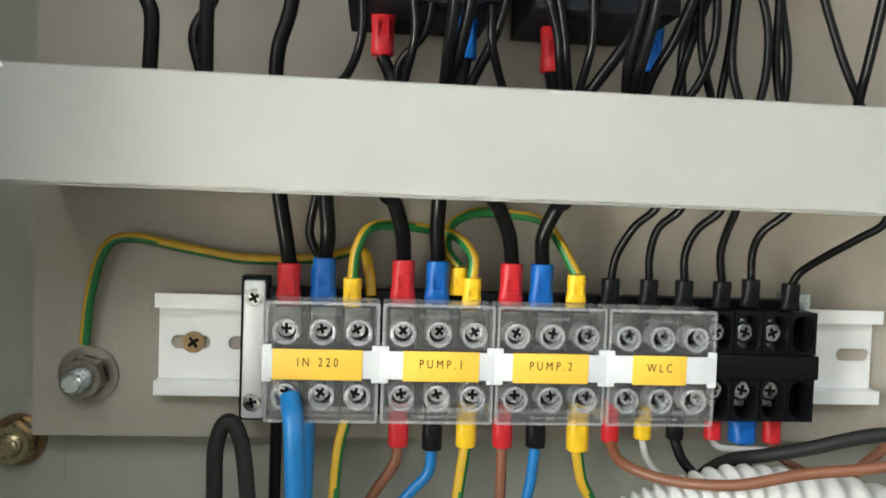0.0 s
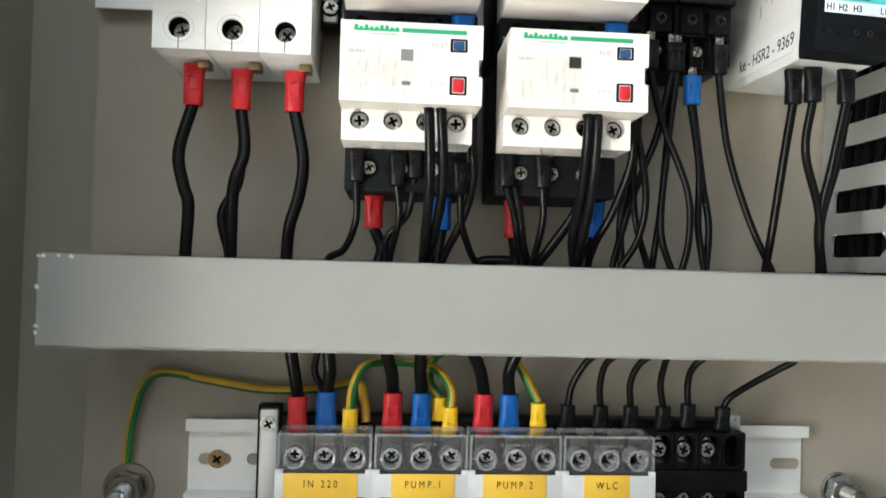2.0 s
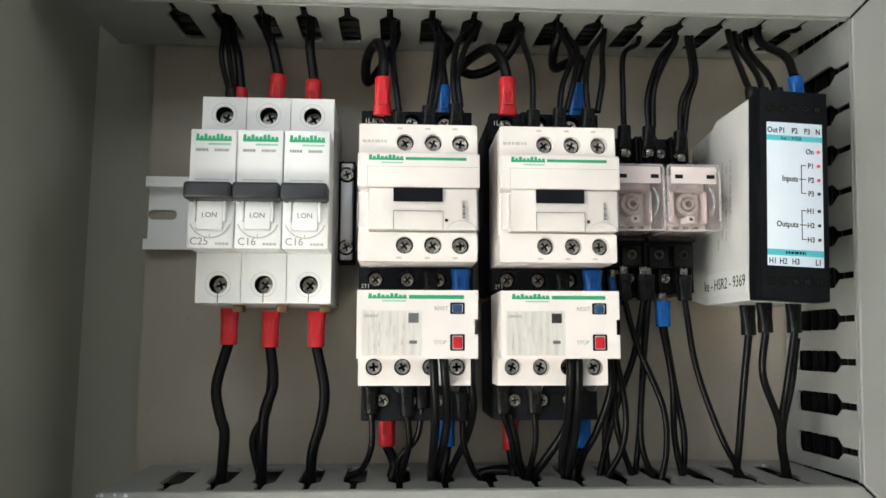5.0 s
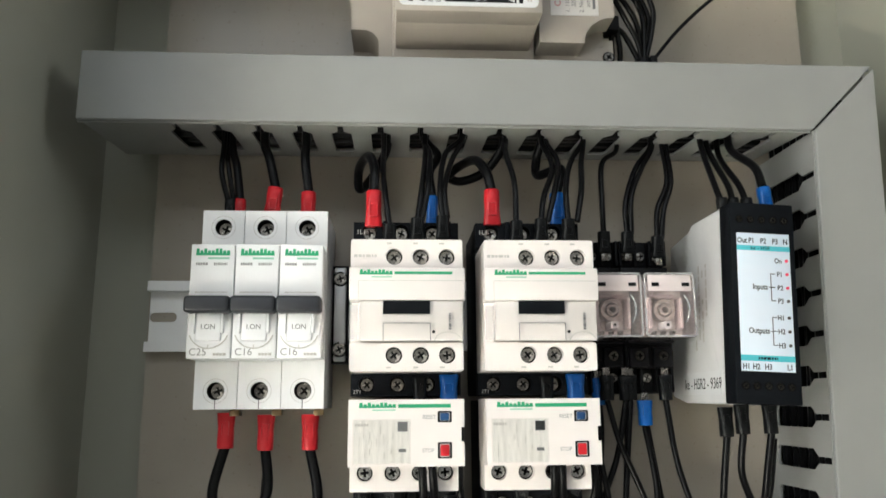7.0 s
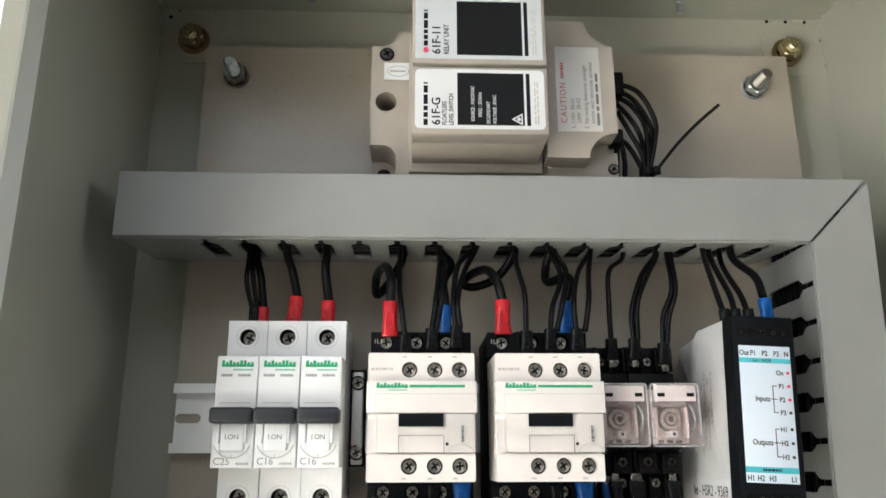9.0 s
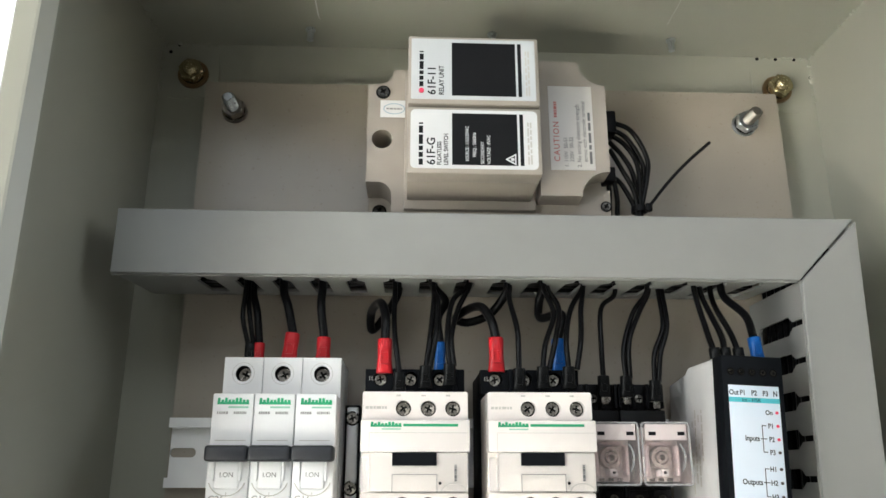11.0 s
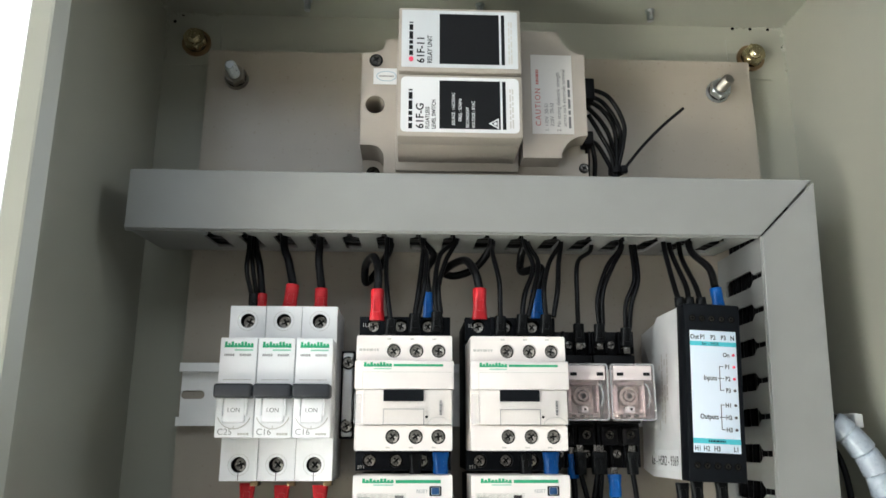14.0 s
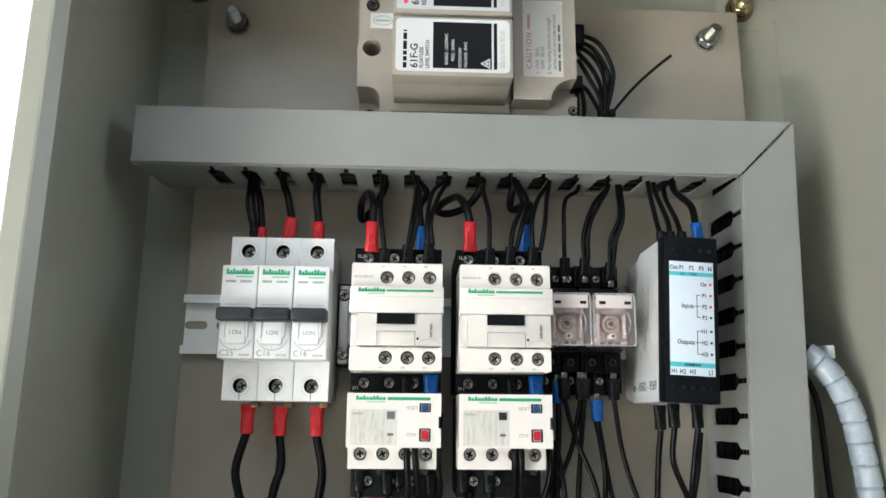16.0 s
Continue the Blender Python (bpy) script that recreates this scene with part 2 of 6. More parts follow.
def part(name, bm, mats, parent, label="", at=(0, 0, 0), soft=True):
    me = bm if isinstance(bm, bpy.types.Mesh) else mesh_of(name, bm, mats)
    if soft and not isinstance(bm, bpy.types.Mesh):
        smooth(me)
    ob = new(name, me)
    ob.parent = parent
    ob.location = (at[0] * MM, -at[1] * MM, at[2] * MM)
    if me.materials and me.materials[0] in (M_CLEAR, M_SMOKE, M_FILM, M_EDGE, M_LIP, M_HIGHLIGHT):
        ob.visible_shadow = False
    if label:
        tagged(ob, label)
    return ob


def thing(name, at, label, category, group="", kind="", turn=0.0):
    """An empty at the thing's base; turn: degrees clockwise as seen from the front."""
    ob = new(name)
    ob.empty_display_size = 0.01
    ob.matrix_basis = pose(at[0] * MM, -at[1] * MM, at[2] * MM, 0, turn, 0)
    return tagged(ob, label, category, group, kind)


def solid(name, bm, mats, at, label, category, group="", kind="", angle=40):
    """A thing that is one mesh."""
    me = mesh_of(name, bm, mats)
    smooth(me, angle)
    ob = new(name, me)
    ob.location = (at[0] * MM, -at[1] * MM, at[2] * MM)
    return tagged(ob, label, category, group, kind)


def box(bm, x0, x1, d0, d1, z0, z1, r=0.4, seg=2):
    made = bmesh.ops.create_cube(bm, size=1)["verts"]
    for v in made:
        v.co = ((x0 + x1) / 2 + v.co.x * (x1 - x0), (d0 + d1) / 2 + v.co.y * (d1 - d0), (z0 + z1) / 2 + v.co.z * (z1 - z0))
    if r > 0:
        edges = list({e for v in made for e in v.link_edges})
        r = min(r, 0.45 * min(abs(x1 - x0), abs(d1 - d0), abs(z1 - z0)))
        bmesh.ops.bevel(bm, geom=edges, offset=r, segments=seg, affect="EDGES", profile=0.5)
    return bm


def boxed(*args, **more):
    return box(bmesh.new(), *args, **more)


def circle(cx, cy, r, n=20, start=0.0):
    return [(cx + r * math.cos(start + math.tau * k / n), cy + r * math.sin(start + math.tau * k / n)) for k in range(n)]


def rounded(x0, x1, y0, y1, r, n=4):
    out = []
    for cx, cy, a in ((x1 - r, y1 - r, 0), (x0 + r, y1 - r, 90), (x0 + r, y0 + r, 180), (x1 - r, y0 + r, 270)):
        out += [(cx + r * math.cos(radians(a + 90 * k / n)), cy + r * math.sin(radians(a + 90 * k / n))) for k in range(n + 1)]
    return out


def prism(bm, outline, holes, a, b, axis="d", index=0):
    """A flat outline with holes, carried from a to b along an axis."""
    from mathutils.geometry import tessellate_polygon
    place = PLACE[axis]
    loops = [outline, *holes]
    tris = tessellate_polygon([[Vector((u, v, 0)) for u, v in loop] for loop in loops])
    flat = [p for loop in loops for p in loop]
    sides = [[bm.verts.new(place(u, v, w)) for u, v in flat] for w in (a, b)]
    for s in sides:
        for t in tris:
            corners = [s[k] for k in t]
            if len(set(t)) == 3 and bm.faces.get(corners) is None:
                bm.faces.new(corners).material_index = index
    k = 0
    for loop in loops:
        for j in range(len(loop)):
            p, q = k + j, k + (j + 1) % len(loop)
            bm.faces.new((sides[0][p], sides[0][q], sides[1][q], sides[1][p])).material_index = index
        k += len(loop)
    return bm


def disc(bm, cx, cy, r, a, b, axis="d", n=20):
    return prism(bm, circle(cx, cy, r, n), [], a, b, axis)


def ring(bm, cx, cy, r, hole, a, b, axis="d", n=24):
    return prism(bm, circle(cx, cy, r, n), [circle(cx, cy, hole, n)], a, b, axis)


def sweep(bm, pts, r, n=10, steps=6, stripe=0.0, ribs=None):
    """A round cable along a smooth line through the points. stripe: share of the girth that takes the second material."""
    p = [Vector(q) for q in pts]
    p = [p[0] * 2 - p[1], *p, p[-1] * 2 - p[-2]]
    line = []
    for i in range(1, len(p) - 2):
        for k in range(steps):
            t = k / steps
            line.append(0.5 * (2 * p[i] + (p[i + 1] - p[i - 1]) * t + (2 * p[i - 1] - 5 * p[i] + 4 * p[i + 1] - p[i + 2]) * t**2
                               + (3 * p[i] - p[i - 1] - 3 * p[i + 1] + p[i + 2]) * t**3))
    line.append(p[-2])
    side, rows = None, []
    phase = 0.36 if line[-1].z > line[0].z - 0.01 or line[3].z > line[0].z else 0.61
    for k, c in enumerate(line):
        ahead = (line[min(k + 1, len(line) - 1)] - line[max(k - 1, 0)]).normalized()
        if side is None:
            side = ahead.orthogonal().normalized()
        side = (side - ahead * side.dot(ahead)).normalized()
        up = ahead.cross(side)
        rk = r * (ribs(k) if ribs else 1)
        rows.append([bm.verts.new(c + rk * (math.cos(math.tau * j / n) * side + math.sin(math.tau * j / n) * up)) for j in range(n)])
    for k in range(len(rows) - 1):
        for j in range(n):
            f = bm.faces.new((rows[k][j], rows[k][(j + 1) % n], rows[k + 1][(j + 1) % n], rows[k + 1][j]))
            f.material_index = 1 if stripe and ((j + phase * n + k * 0.03) % n) / n < stripe else 0
    bm.faces.new(rows[0])
    bm.faces.new(rows[-1])
    return bm


SCREWS = {}


def screw_mesh(r, mat, well):
    """A cross-head screw: a domed head with a recessed cross."""
    key = (r, mat.name, well)
    if key not in SCREWS:
        bm = bmesh.new()
        w, l = 0.17 * r, 0.58 * r
        cross = [(w, l), (-w, l), (-w, w), (-l, w), (-l, -w), (-w, -w), (-w, -l), (w, -l), (w, -w), (l, -w), (l, w), (w, w)]
        prism(bm, circle(0, 0, r * 0.74, 18), [cross], 0.38 * r, 0.0)
        prism(bm, circle(0, 0, r * 0.86, 18), [circle(0, 0, r * 0.74, 18)], 0.31 * r, 0.0)
        prism(bm, circle(0, 0, r * 0.95, 18), [circle(0, 0, r * 0.86, 18)], 0.2 * r, 0.0)
        # dark ring painted for the shaded gap round the head
        if well:
            prism(bm, circle(0, 0, 1.24 * r, 18), [circle(0, 0, 0.9 * r, 18)], 0.03 * r, -0.1 * r, index=1)
        else:
            prism(bm, circle(0, 0, 1.04 * r, 18), [circle(0, 0, 0.95 * r, 18)], 0.1 * r, -0.1 * r)
        prism(bm, circle(0, 0, 0.66 * r, 12), [], 0.08 * r, 0.0, index=1)
        me = mesh_of("screw", bm, [mat, M_DARK])
        for p in me.polygons:
            p.use_smooth = False
        SCREWS[key] = me
    return SCREWS[key]


def screw(parent, x, d, z, r, mat=None, name="screw", well=True):
    ob = new(name, screw_mesh(r, mat or M_NICKEL, well))
    ob.parent = parent
    lean = 4 if well else 1
    ob.matrix_basis = pose(x * MM, -d * MM, z * MM, random.uniform(-lean, lean), random.uniform(0, 90), random.uniform(-lean, lean))
    return ob


def lettering(parent, words, x, d, z, height, mat, upright=False, align="LEFT", name="lettering", width=1.0, bold=0.0, gap=1.0):
    """Printed words on a face that looks out of the plate; upright: they read from the bottom up."""
    cu = bpy.data.curves.new("words", "FONT")
    cu.body, cu.size, cu.align_x, cu.extrude = words, height / 0.7 * MM, align, 0.00003
    cu.resolution_u, cu.offset, cu.space_character = 3, bold * MM, gap
    ob = bpy.data.objects.new("words", cu)
    me = bpy.data.meshes.new_from_object(ob)
    bpy.data.objects.remove(ob)
    for v in me.vertices:
        u, w, out = v.co.x * width, v.co.y, v.co.z
        v.co = (-w, -out, u) if upright else (u, -out, w)
    me.materials.clear()
    me.materials.append(mat)
    return part(name, me, None, parent, at=(x, d, z))


def bars(parent, x0, x1, d, z0, z1, mat, rows=2, upright=False, name="small_print", seed=1):
    """Small print that cannot be read: broken bars of its size and colour."""
    rnd, bm = random.Random(seed), bmesh.new()
    a0, a1, b0, b1 = (z0, z1, x0, x1) if upright else (x0, x1, z0, z1)
    pitch = (b1 - b0) / rows
    for k in range(rows):
        u = a0
        while u < a1 - 0.3:
            w = min(rnd.uniform(0.08, 0.24) * (a1 - a0), a1 - u)
            lo, hi = b0 + k * pitch + 0.2 * pitch, b0 + (k + 1) * pitch - 0.2 * pitch
            box(bm, *((lo, hi) if upright else (u, u + w)), d - 0.02, d + 0.04, *((u, u + w) if upright else (lo, hi)), r=0)
            u += w + 0.04 * (a1 - a0)
    return part(name, bm, mat, parent)


def emblem(parent, x0, x1, d, z0, z1, mat, name="emblem"):
    """A maker's mark as plain shapes: a notched band over a thin pale bar."""
    bm, n = bmesh.new(), 9
    w, h = (x1 - x0) / n, z1 - z0
    line = [(x0, z0 + 0.42 * h)]
    for k in range(n):
        top = z0 + (1.0 if k in (0, 2, 5, 6) else 0.84) * h
        dip = z0 + 0.62 * h
        line += [(x0 + (k + 0.06) * w, dip), (x0 + (k + 0.16) * w, top), (x0 + (k + 0.84) * w, top), (x0 + (k + 0.94) * w, dip)]
    prism(bm, line + [(x1, z0 + 0.42 * h)], [], d - 0.02, d + 0.05)
    part(name, boxed(x0 + 0.36 * (x1 - x0), x1 - 0.02 * (x1 - x0), d - 0.02, d + 0.05, z0 + 0.1 * h, z0 + 0.26 * h, r=0), M_LOGOLIGHT, parent)
    return part(name, bm, mat, parent)


def sleeve_mesh(w, length, mat):
    """The insulating sleeve of a crimped lug: round where the cable enters, flattened and dimpled below."""
    bm, rows, n = bmesh.new(), [], 16
    for s, a, b in ((0.0, 0.43, 0.40), (0.02, 0.47, 0.44), (0.3, 0.47, 0.43), (0.55, 0.45, 0.36), (0.8, 0.5, 0.30), (0.97, 0.53, 0.28), (1.0, 0.5, 0.25)):
        rows.append([])
        for k in range(n):
            c, e = math.cos(math.tau * k / n), math.sin(math.tau * k / n)
            q = (abs(c) ** 4 + abs(e) ** 4) ** -0.25 * (0.35 + 0.5 * s) + (1 - 0.35 - 0.5 * s)
            rows[-1].append(bm.verts.new((a * w * c * q, b * w * e * q, -s * length)))
    for k in range(len(rows) - 1):
        for j in range(n):
            bm.faces.new((rows[k][j], rows[k][(j + 1) % n], rows[k + 1][(j + 1) % n], rows[k + 1][j]))
    bm.faces.new(rows[0])
    bm.faces.new(rows[-1])
    z = -0.55 * length
    prism(bm, rounded(-0.24 * w, 0.24 * w, z - 0.2 * length, z + 0.2 * length, 0.06 * w, 2),
          [rounded(-0.17 * w, 0.17 * w, z - 0.14 * length, z + 0.14 * length, 0.05 * w, 2)], 0.3 * w, 0.43 * w)
    return mesh_of("sleeve", bm, mat)


SLEEVES = {}


def sleeve(parent, base, x, d, z, w, length, mat, down=True, lean=0.0):
    """A sleeve under a wire; (x, d, z) is where the cable enters it."""
    key = (w, length, mat.name)
    if key not in SLEEVES:
        SLEEVES[key] = sleeve_mesh(w, length, mat)
        smooth(SLEEVES[key], 50)
    ob = new("sleeve", SLEEVES[key])
    ob.parent = parent
    m = pose((x - base[0]) * MM, -(d - base[1]) * MM, (z - base[2]) * MM, 0, lean, 0)
    ob.matrix_basis = m if down else m @ pose(0, 0, 0, 0, 180, 0)
    return ob


def wire(pts, r, mats, label, sleeves=(), group="", name="wire", category="wire"):
    base = pts[0]
    bm = bmesh.new()
    sweep(bm, [Vector(p) - Vector(base) for p in pts], r, n=14 if r > 1.5 else 12, steps=9, stripe=0.5 if isinstance(mats, list) else 0)
    ob = solid(name, bm, mats, base, label, category, group, angle=75)
    for s in sleeves:
        sl = sleeve(ob, base, *s)
        if "relay socket" not in label:
            continue
        w, length = s[3], s[4]
        key = ("lug", w, length)
        if key not in SLEEVES:
            bm = boxed(-0.26 * w, 0.26 * w, -0.5, 0.5, -length - 3.4, -length + 0.5, r=0.2)
            SLEEVES[key] = mesh_of("lug", bm, M_NICKEL)
            smooth(SLEEVES[key], 50)
        part("lug", SLEEVES[key], None, sl)
    return ob

# ---- an unseen, assumed room closed round the cabinet to carry and bounce the light ----
def room():
    x0, x1, d0, d1, z0, z1 = -1600, 2400, -40, 2100, -1300, 2300
    bm = bmesh.new()
    prism(bm, [(x0, z0), (x1, z0), (x1, z1), (x0, z1)], [[(-1400, -700), (-110, -700), (-110, 1000), (-1400, 1000)]], d0 - 120, d0)
    solid("wall_north", bm, M_WALL, (0, 0, 0), "white plastered room wall behind the cabinet", "wall", kind="structure")
    bm = bmesh.new()
    # opening assumed here to let in the low left light and the sun
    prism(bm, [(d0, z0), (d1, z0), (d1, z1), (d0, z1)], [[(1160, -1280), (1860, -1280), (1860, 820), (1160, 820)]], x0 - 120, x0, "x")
    solid("wall_west", bm, M_WALL, (0, 0, 0), "unseen white plastered room wall with an assumed low light opening", "wall", kind="structure")
    bm = bmesh.new()
    # opening made up for the fill from the right
    prism(bm, [(d0, z0), (d1, z0), (d1, z1), (d0, z1)], [[(130, 230), (1370, 230), (1370, 1370), (130, 1370)]], x1, x1 + 120, "x")
    solid("wall_east", bm, M_WALL, (0, 0, 0), "unseen white plastered room wall with an added fill light opening", "wall", kind="structure")
    bm = bmesh.new()
    # high opening made up for the fill from behind
    prism(bm, [(x0, z0), (x1, z0), (x1, z1), (x0, z1)], [[(-950, 750), (950, 750), (950, 1650), (-950, 1650)]], d1, d1 + 120)
    solid("wall_south", bm, M_WALL, (0, 0, 0), "unseen white plastered room wall with an added high fill light opening", "wall", kind="structure")
    solid("floor", boxed(x0, x1, d0, d1, z0 - 100, z0, r=0), M_FLOOR, (0, 0, 0), "plain light grey room floor", "floor", kind="structure")
    solid("ceiling", boxed(x0, x1, d0, d1, z1, z1 + 100, r=0), M_WALL, (0, 0, 0), "white plastered room ceiling", "ceiling", kind="structure")
    solid("backdrop", boxed(-2300, 300, -900, -890, -1250, 1500, r=0), M_GLOW, (0, 0, 0), "bright daylight outside the window", "backdrop", kind="structure")
    for k, (a, b, lo, hi) in enumerate(((-1400, -110, -700, 1000),)):
        w = thing("window_1", (a, -100, lo), "white window frame in the wall beside the cabinet", "window", kind="structure")
        bm = bmesh.new()
        prism(bm, [(0, 0), (b - a, 0), (b - a, hi - lo), (0, hi - lo)], [[(40, 40), (b - a - 12, 40), (b - a - 12, hi - lo - 40), (40, hi - lo - 40)]], 0, 40)
        part("window_frame", bm, M_WHITE, w)


room()

# ---- the cabinet ----
def bolt(parent, x, d, z, r, length, mat, washer_r, nut_mat=None, name="bolt", washer_mat=None):
    """A threaded end with its chamfered nut, spring washer and flat washer, standing out of a sheet."""
    base, tall, turn = 3.0, r * 1.35, random.uniform(0, 1)
    bm = bmesh.new()
    rows = []
    for rr, n6, h in ((1.86, 1, base), (1.86, 1, base + 0.82 * tall), (1.6, 0, base + tall), (1.06, 0, base + tall), (1.0, 0, base + tall - 0.5)):
        ring6 = []
        for k in range(24):
            a = turn + math.tau * k / 24
            f = math.cos(math.pi / 6) / math.cos((math.tau * k / 24) % (math.pi / 3) - math.pi / 6) if n6 else 1.0
            ring6.append(bm.verts.new((r * rr * f * math.cos(a), h, r * rr * f * math.sin(a))))
        rows.append(ring6)
    for a, b in zip(rows, rows[1:]):
        for k in range(24):
            bm.faces.new((a[k], a[(k + 1) % 24], b[(k + 1) % 24], b[k]))
    root = part(name, bm, nut_mat or mat, parent, at=(x, d, z), soft=False)
    bm = bmesh.new()
    ring(bm, 0, 0, washer_r, r * 0.9, 0.0, 1.4, n=36)
    ring(bm, 0, 0, washer_r - 0.4, r * 0.9, 1.4, 1.65, n=36)
    part("washer", bm, washer_mat or nut_mat or mat, root, soft=False)
    bm = bmesh.new()
    ring(bm, 0, 0, r * 1.72, r * 0.9, 1.7, 2.95, n=30)
    part("spring_washer", bm, M_GUN, root, soft=False)
    bm = bmesh.new()
    n, turns, step = 16, int((length - 1.0) / 0.9), 0.9
    prev = None
    for k in range(turns * n + 1):
        h, a = k * step / n, math.tau * k / n
        row = [bm.verts.new((q * r * math.cos(a), h + dh, q * r * math.sin(a))) for q, dh in ((0.84, 0.0), (0.98, 0.4), (0.98, 0.5), (0.84, 0.9))]
        if prev:
            for i in range(3):
                bm.faces.new((prev[i], prev[i + 1], row[i + 1], row[i]))
        prev = row
    disc(bm, 0, 0, r * 0.86, 0, length - 0.6, n=18)
    top = [bm.verts.new((r * 0.86 * math.cos(math.tau * k / 18), length - 0.6, r * 0.86 * math.sin(math.tau * k / 18))) for k in range(18)]
    tip = [bm.verts.new((r * 0.7 * math.cos(math.tau * k / 18), length, r * 0.7 * math.sin(math.tau * k / 18))) for k in range(18)]
    for k in range(18):
        bm.faces.new((top[k], top[(k + 1) % 18], tip[(k + 1) % 18], tip[k]))
    bm.faces.new(tip)
    part("thread", bm, mat, root, soft=False)
    return root


def cabinet():
    x0, x1, z0, z1, front = -77.5, 329.5, -257, 246, 140
    c = thing("electrical_cabinet", (0, -13, z0), "open light grey painted steel wall cabinet", "cabinet")
    off = Vector((0, 13, -z0))

    def add(name, bm, mat=M_PAINT, label=""):
        for v in bm.verts:
            v.co += off
        return part(name, bm, mat, c, label, soft=False)

    add("back_panel", boxed(x0, x1, -15, -13, z0, z1, r=0))
    add("side_panel", boxed(x0 - 1.5, x0, -15, front, z0 - 1.5, z1 + 1.5, r=0.3))
    add("side_panel", boxed(x1, x1 + 1.5, -15, front, z0 - 1.5, z1 + 1.5, r=0.3))
    add("top_panel", boxed(x0, x1, -15, front, z1, z1 + 1.5, r=0))
    add("bottom_panel", boxed(x0, x1, -15, front, z0 - 1.5, z0, r=0))
    for a, s in ((x0, 1), (x1, -1)):
        bm = bmesh.new()
        prism(bm, [(a - s * 3, front - 12), (a - s * 3, front + 1), (a - s * 2, front + 1.8), (a + s * 6, front + 1.8), (a + s * 7, front + 1.4), (a + s * 11, front - 4), (a + s * 11, front - 6), (a + s * 5.6, front - 0.2), (a - s * 1.6, front - 0.2), (a - s * 1.6, front - 12)], [], z0 - 1.5, z1 + 1.5, "z")
        add("rim", bm)
    add("rim", boxed(x0 + 11.1, x1 - 11.1, front + 0.1, front + 1.7, z1 - 11, z1 + 1.5, r=0.6))
    add("rim", boxed(x0 + 11.1, x1 - 11.1, front + 0.1, front + 1.7, z0 - 1.5, z0 + 11, r=0.6))
    # cable entry plate, welded studs, weld beads
    bm = bmesh.new()
    prism(bm, rounded(22, 225, 14, 112, 9), [], z1 - 2.4, z1, "z")
    bmesh.ops.bevel(bm, geom=[e for e in bm.edges if all(v.co.z < z1 - 1 for v in e.verts) and len(e.link_faces) == 2 and e.calc_face_angle(0) > 1], offset=0.5, segments=1, affect="EDGES")
    add("entry_plate", bm)
    # the plate's bright edge line, put in as a thin paler bead
    bm = bmesh.new()
    prism(bm, rounded(20.9, 226.1, 12.9, 113.1, 9.8), [rounded(21.9, 225.1, 13.9, 112.1, 9.2)], z1 - 0.9, z1, "z")
    add("seam", bm, M_GREYBOX, "pale raised bead that paints the lit edge of the entry plate")
    for x, d in ((15, 6.5), (124, 6), (234, 4.5), (15, 64), (125, 64), (237, 64)):
        bm = bmesh.new()
        disc(bm, x, d, 2.0, z1 - 7.5, z1, "z", 12)
        disc(bm, x, d, 3.0, z1 - 1.0, z1, "z", 12)
        add("stud", bm, M_ZINC)
    for x, z, ex, ez in ((-57, 224, -1, 1), (305, 222.5, 1, 1), (-54.5, -232, -1, -1), (308, -232, 1, -1)):
        bm = bmesh.new()
        prism(bm, rounded(x - 15, x + 15, z - 15, z + 15, 2), [], -12.99, -12.4)
        pad = add("pad", bm)
        b = bolt(c, x, 13 - 12.3, z - z0, 4.0, 11.5, M_BOLT, 9.2, M_BOLT, washer_mat=M_BRASS)
        tagged(b, "yellow passivated bolt with nut and washers")
    bm = bmesh.new()
    rnd = random.Random(4)
    for cx in (x0, x1):
        for k in range(9):
            u = rnd.uniform(0, 34)
            s = 1 if cx == x0 else -1
            for q in ((cx + s * u, -12.6, z1 - 0.5), (cx + s * 0.4, -12.6, z1 - u), (cx + s * 0.4, -12 + u * 3, z1 - 0.4)):
                m = bmesh.ops.create_icosphere(bm, subdivisions=1, radius=rnd.uniform(0.6, 1.3))["verts"]
                for v in m:
                    v.co = Vector(q) + Vector((v.co.x * 1.6, v.co.y, v.co.z))
    tagged(add("weld_bead", bm, label="small painted weld spots"), kind="stuff")
    # small dark drain holes in the seams
    for x, d, z in ((x0 + 5, -12.9, z1 - 6), (x0 + 10, -12.9, z1 - 1), (x1 - 34, -12.9, z1 - 1.2), (x1 - 22, -12.9, z1 - 1.2), (x1 - 10, -12.9, z1 - 1.2), (x1 - 1, -12.9, z1 - 14)):
        bm = bmesh.new()
        disc(bm, x, z, 1.1, d - 0.1, d + 0.25, n=8)
        add("seam_hole", bm, M_DARK)


cabinet()


def plate():
    x0, x1, z0, z1 = -45.5, 297.5, -227, 213
    p = thing("mounting_plate", (0, 0, z0), "beige-grey painted steel mounting plate in the cabinet", "mounting plate")
    bm = bmesh.new()
    prism(bm, rounded(x0, x1, 0, z1 - z0, 1.0, 2), [], -2.5, 0)
    part("sheet", bm, M_PLATE, p)
    for x, z, mat in ((-27, 193.5, M_OLD), (275, 191.5, M_ZINC), (-27, -206, M_OLD), (268, -205, M_ZINC)):
        bolt(p, x, 0.05, z - z0, 3.9 if z < 0 else 3.6, 16.5 if z < 0 else 19, M_ZINC if mat is M_OLD else M_OLD, 9.8 if mat is M_OLD and z < 0 else 7.2, mat, "stud")


plate()


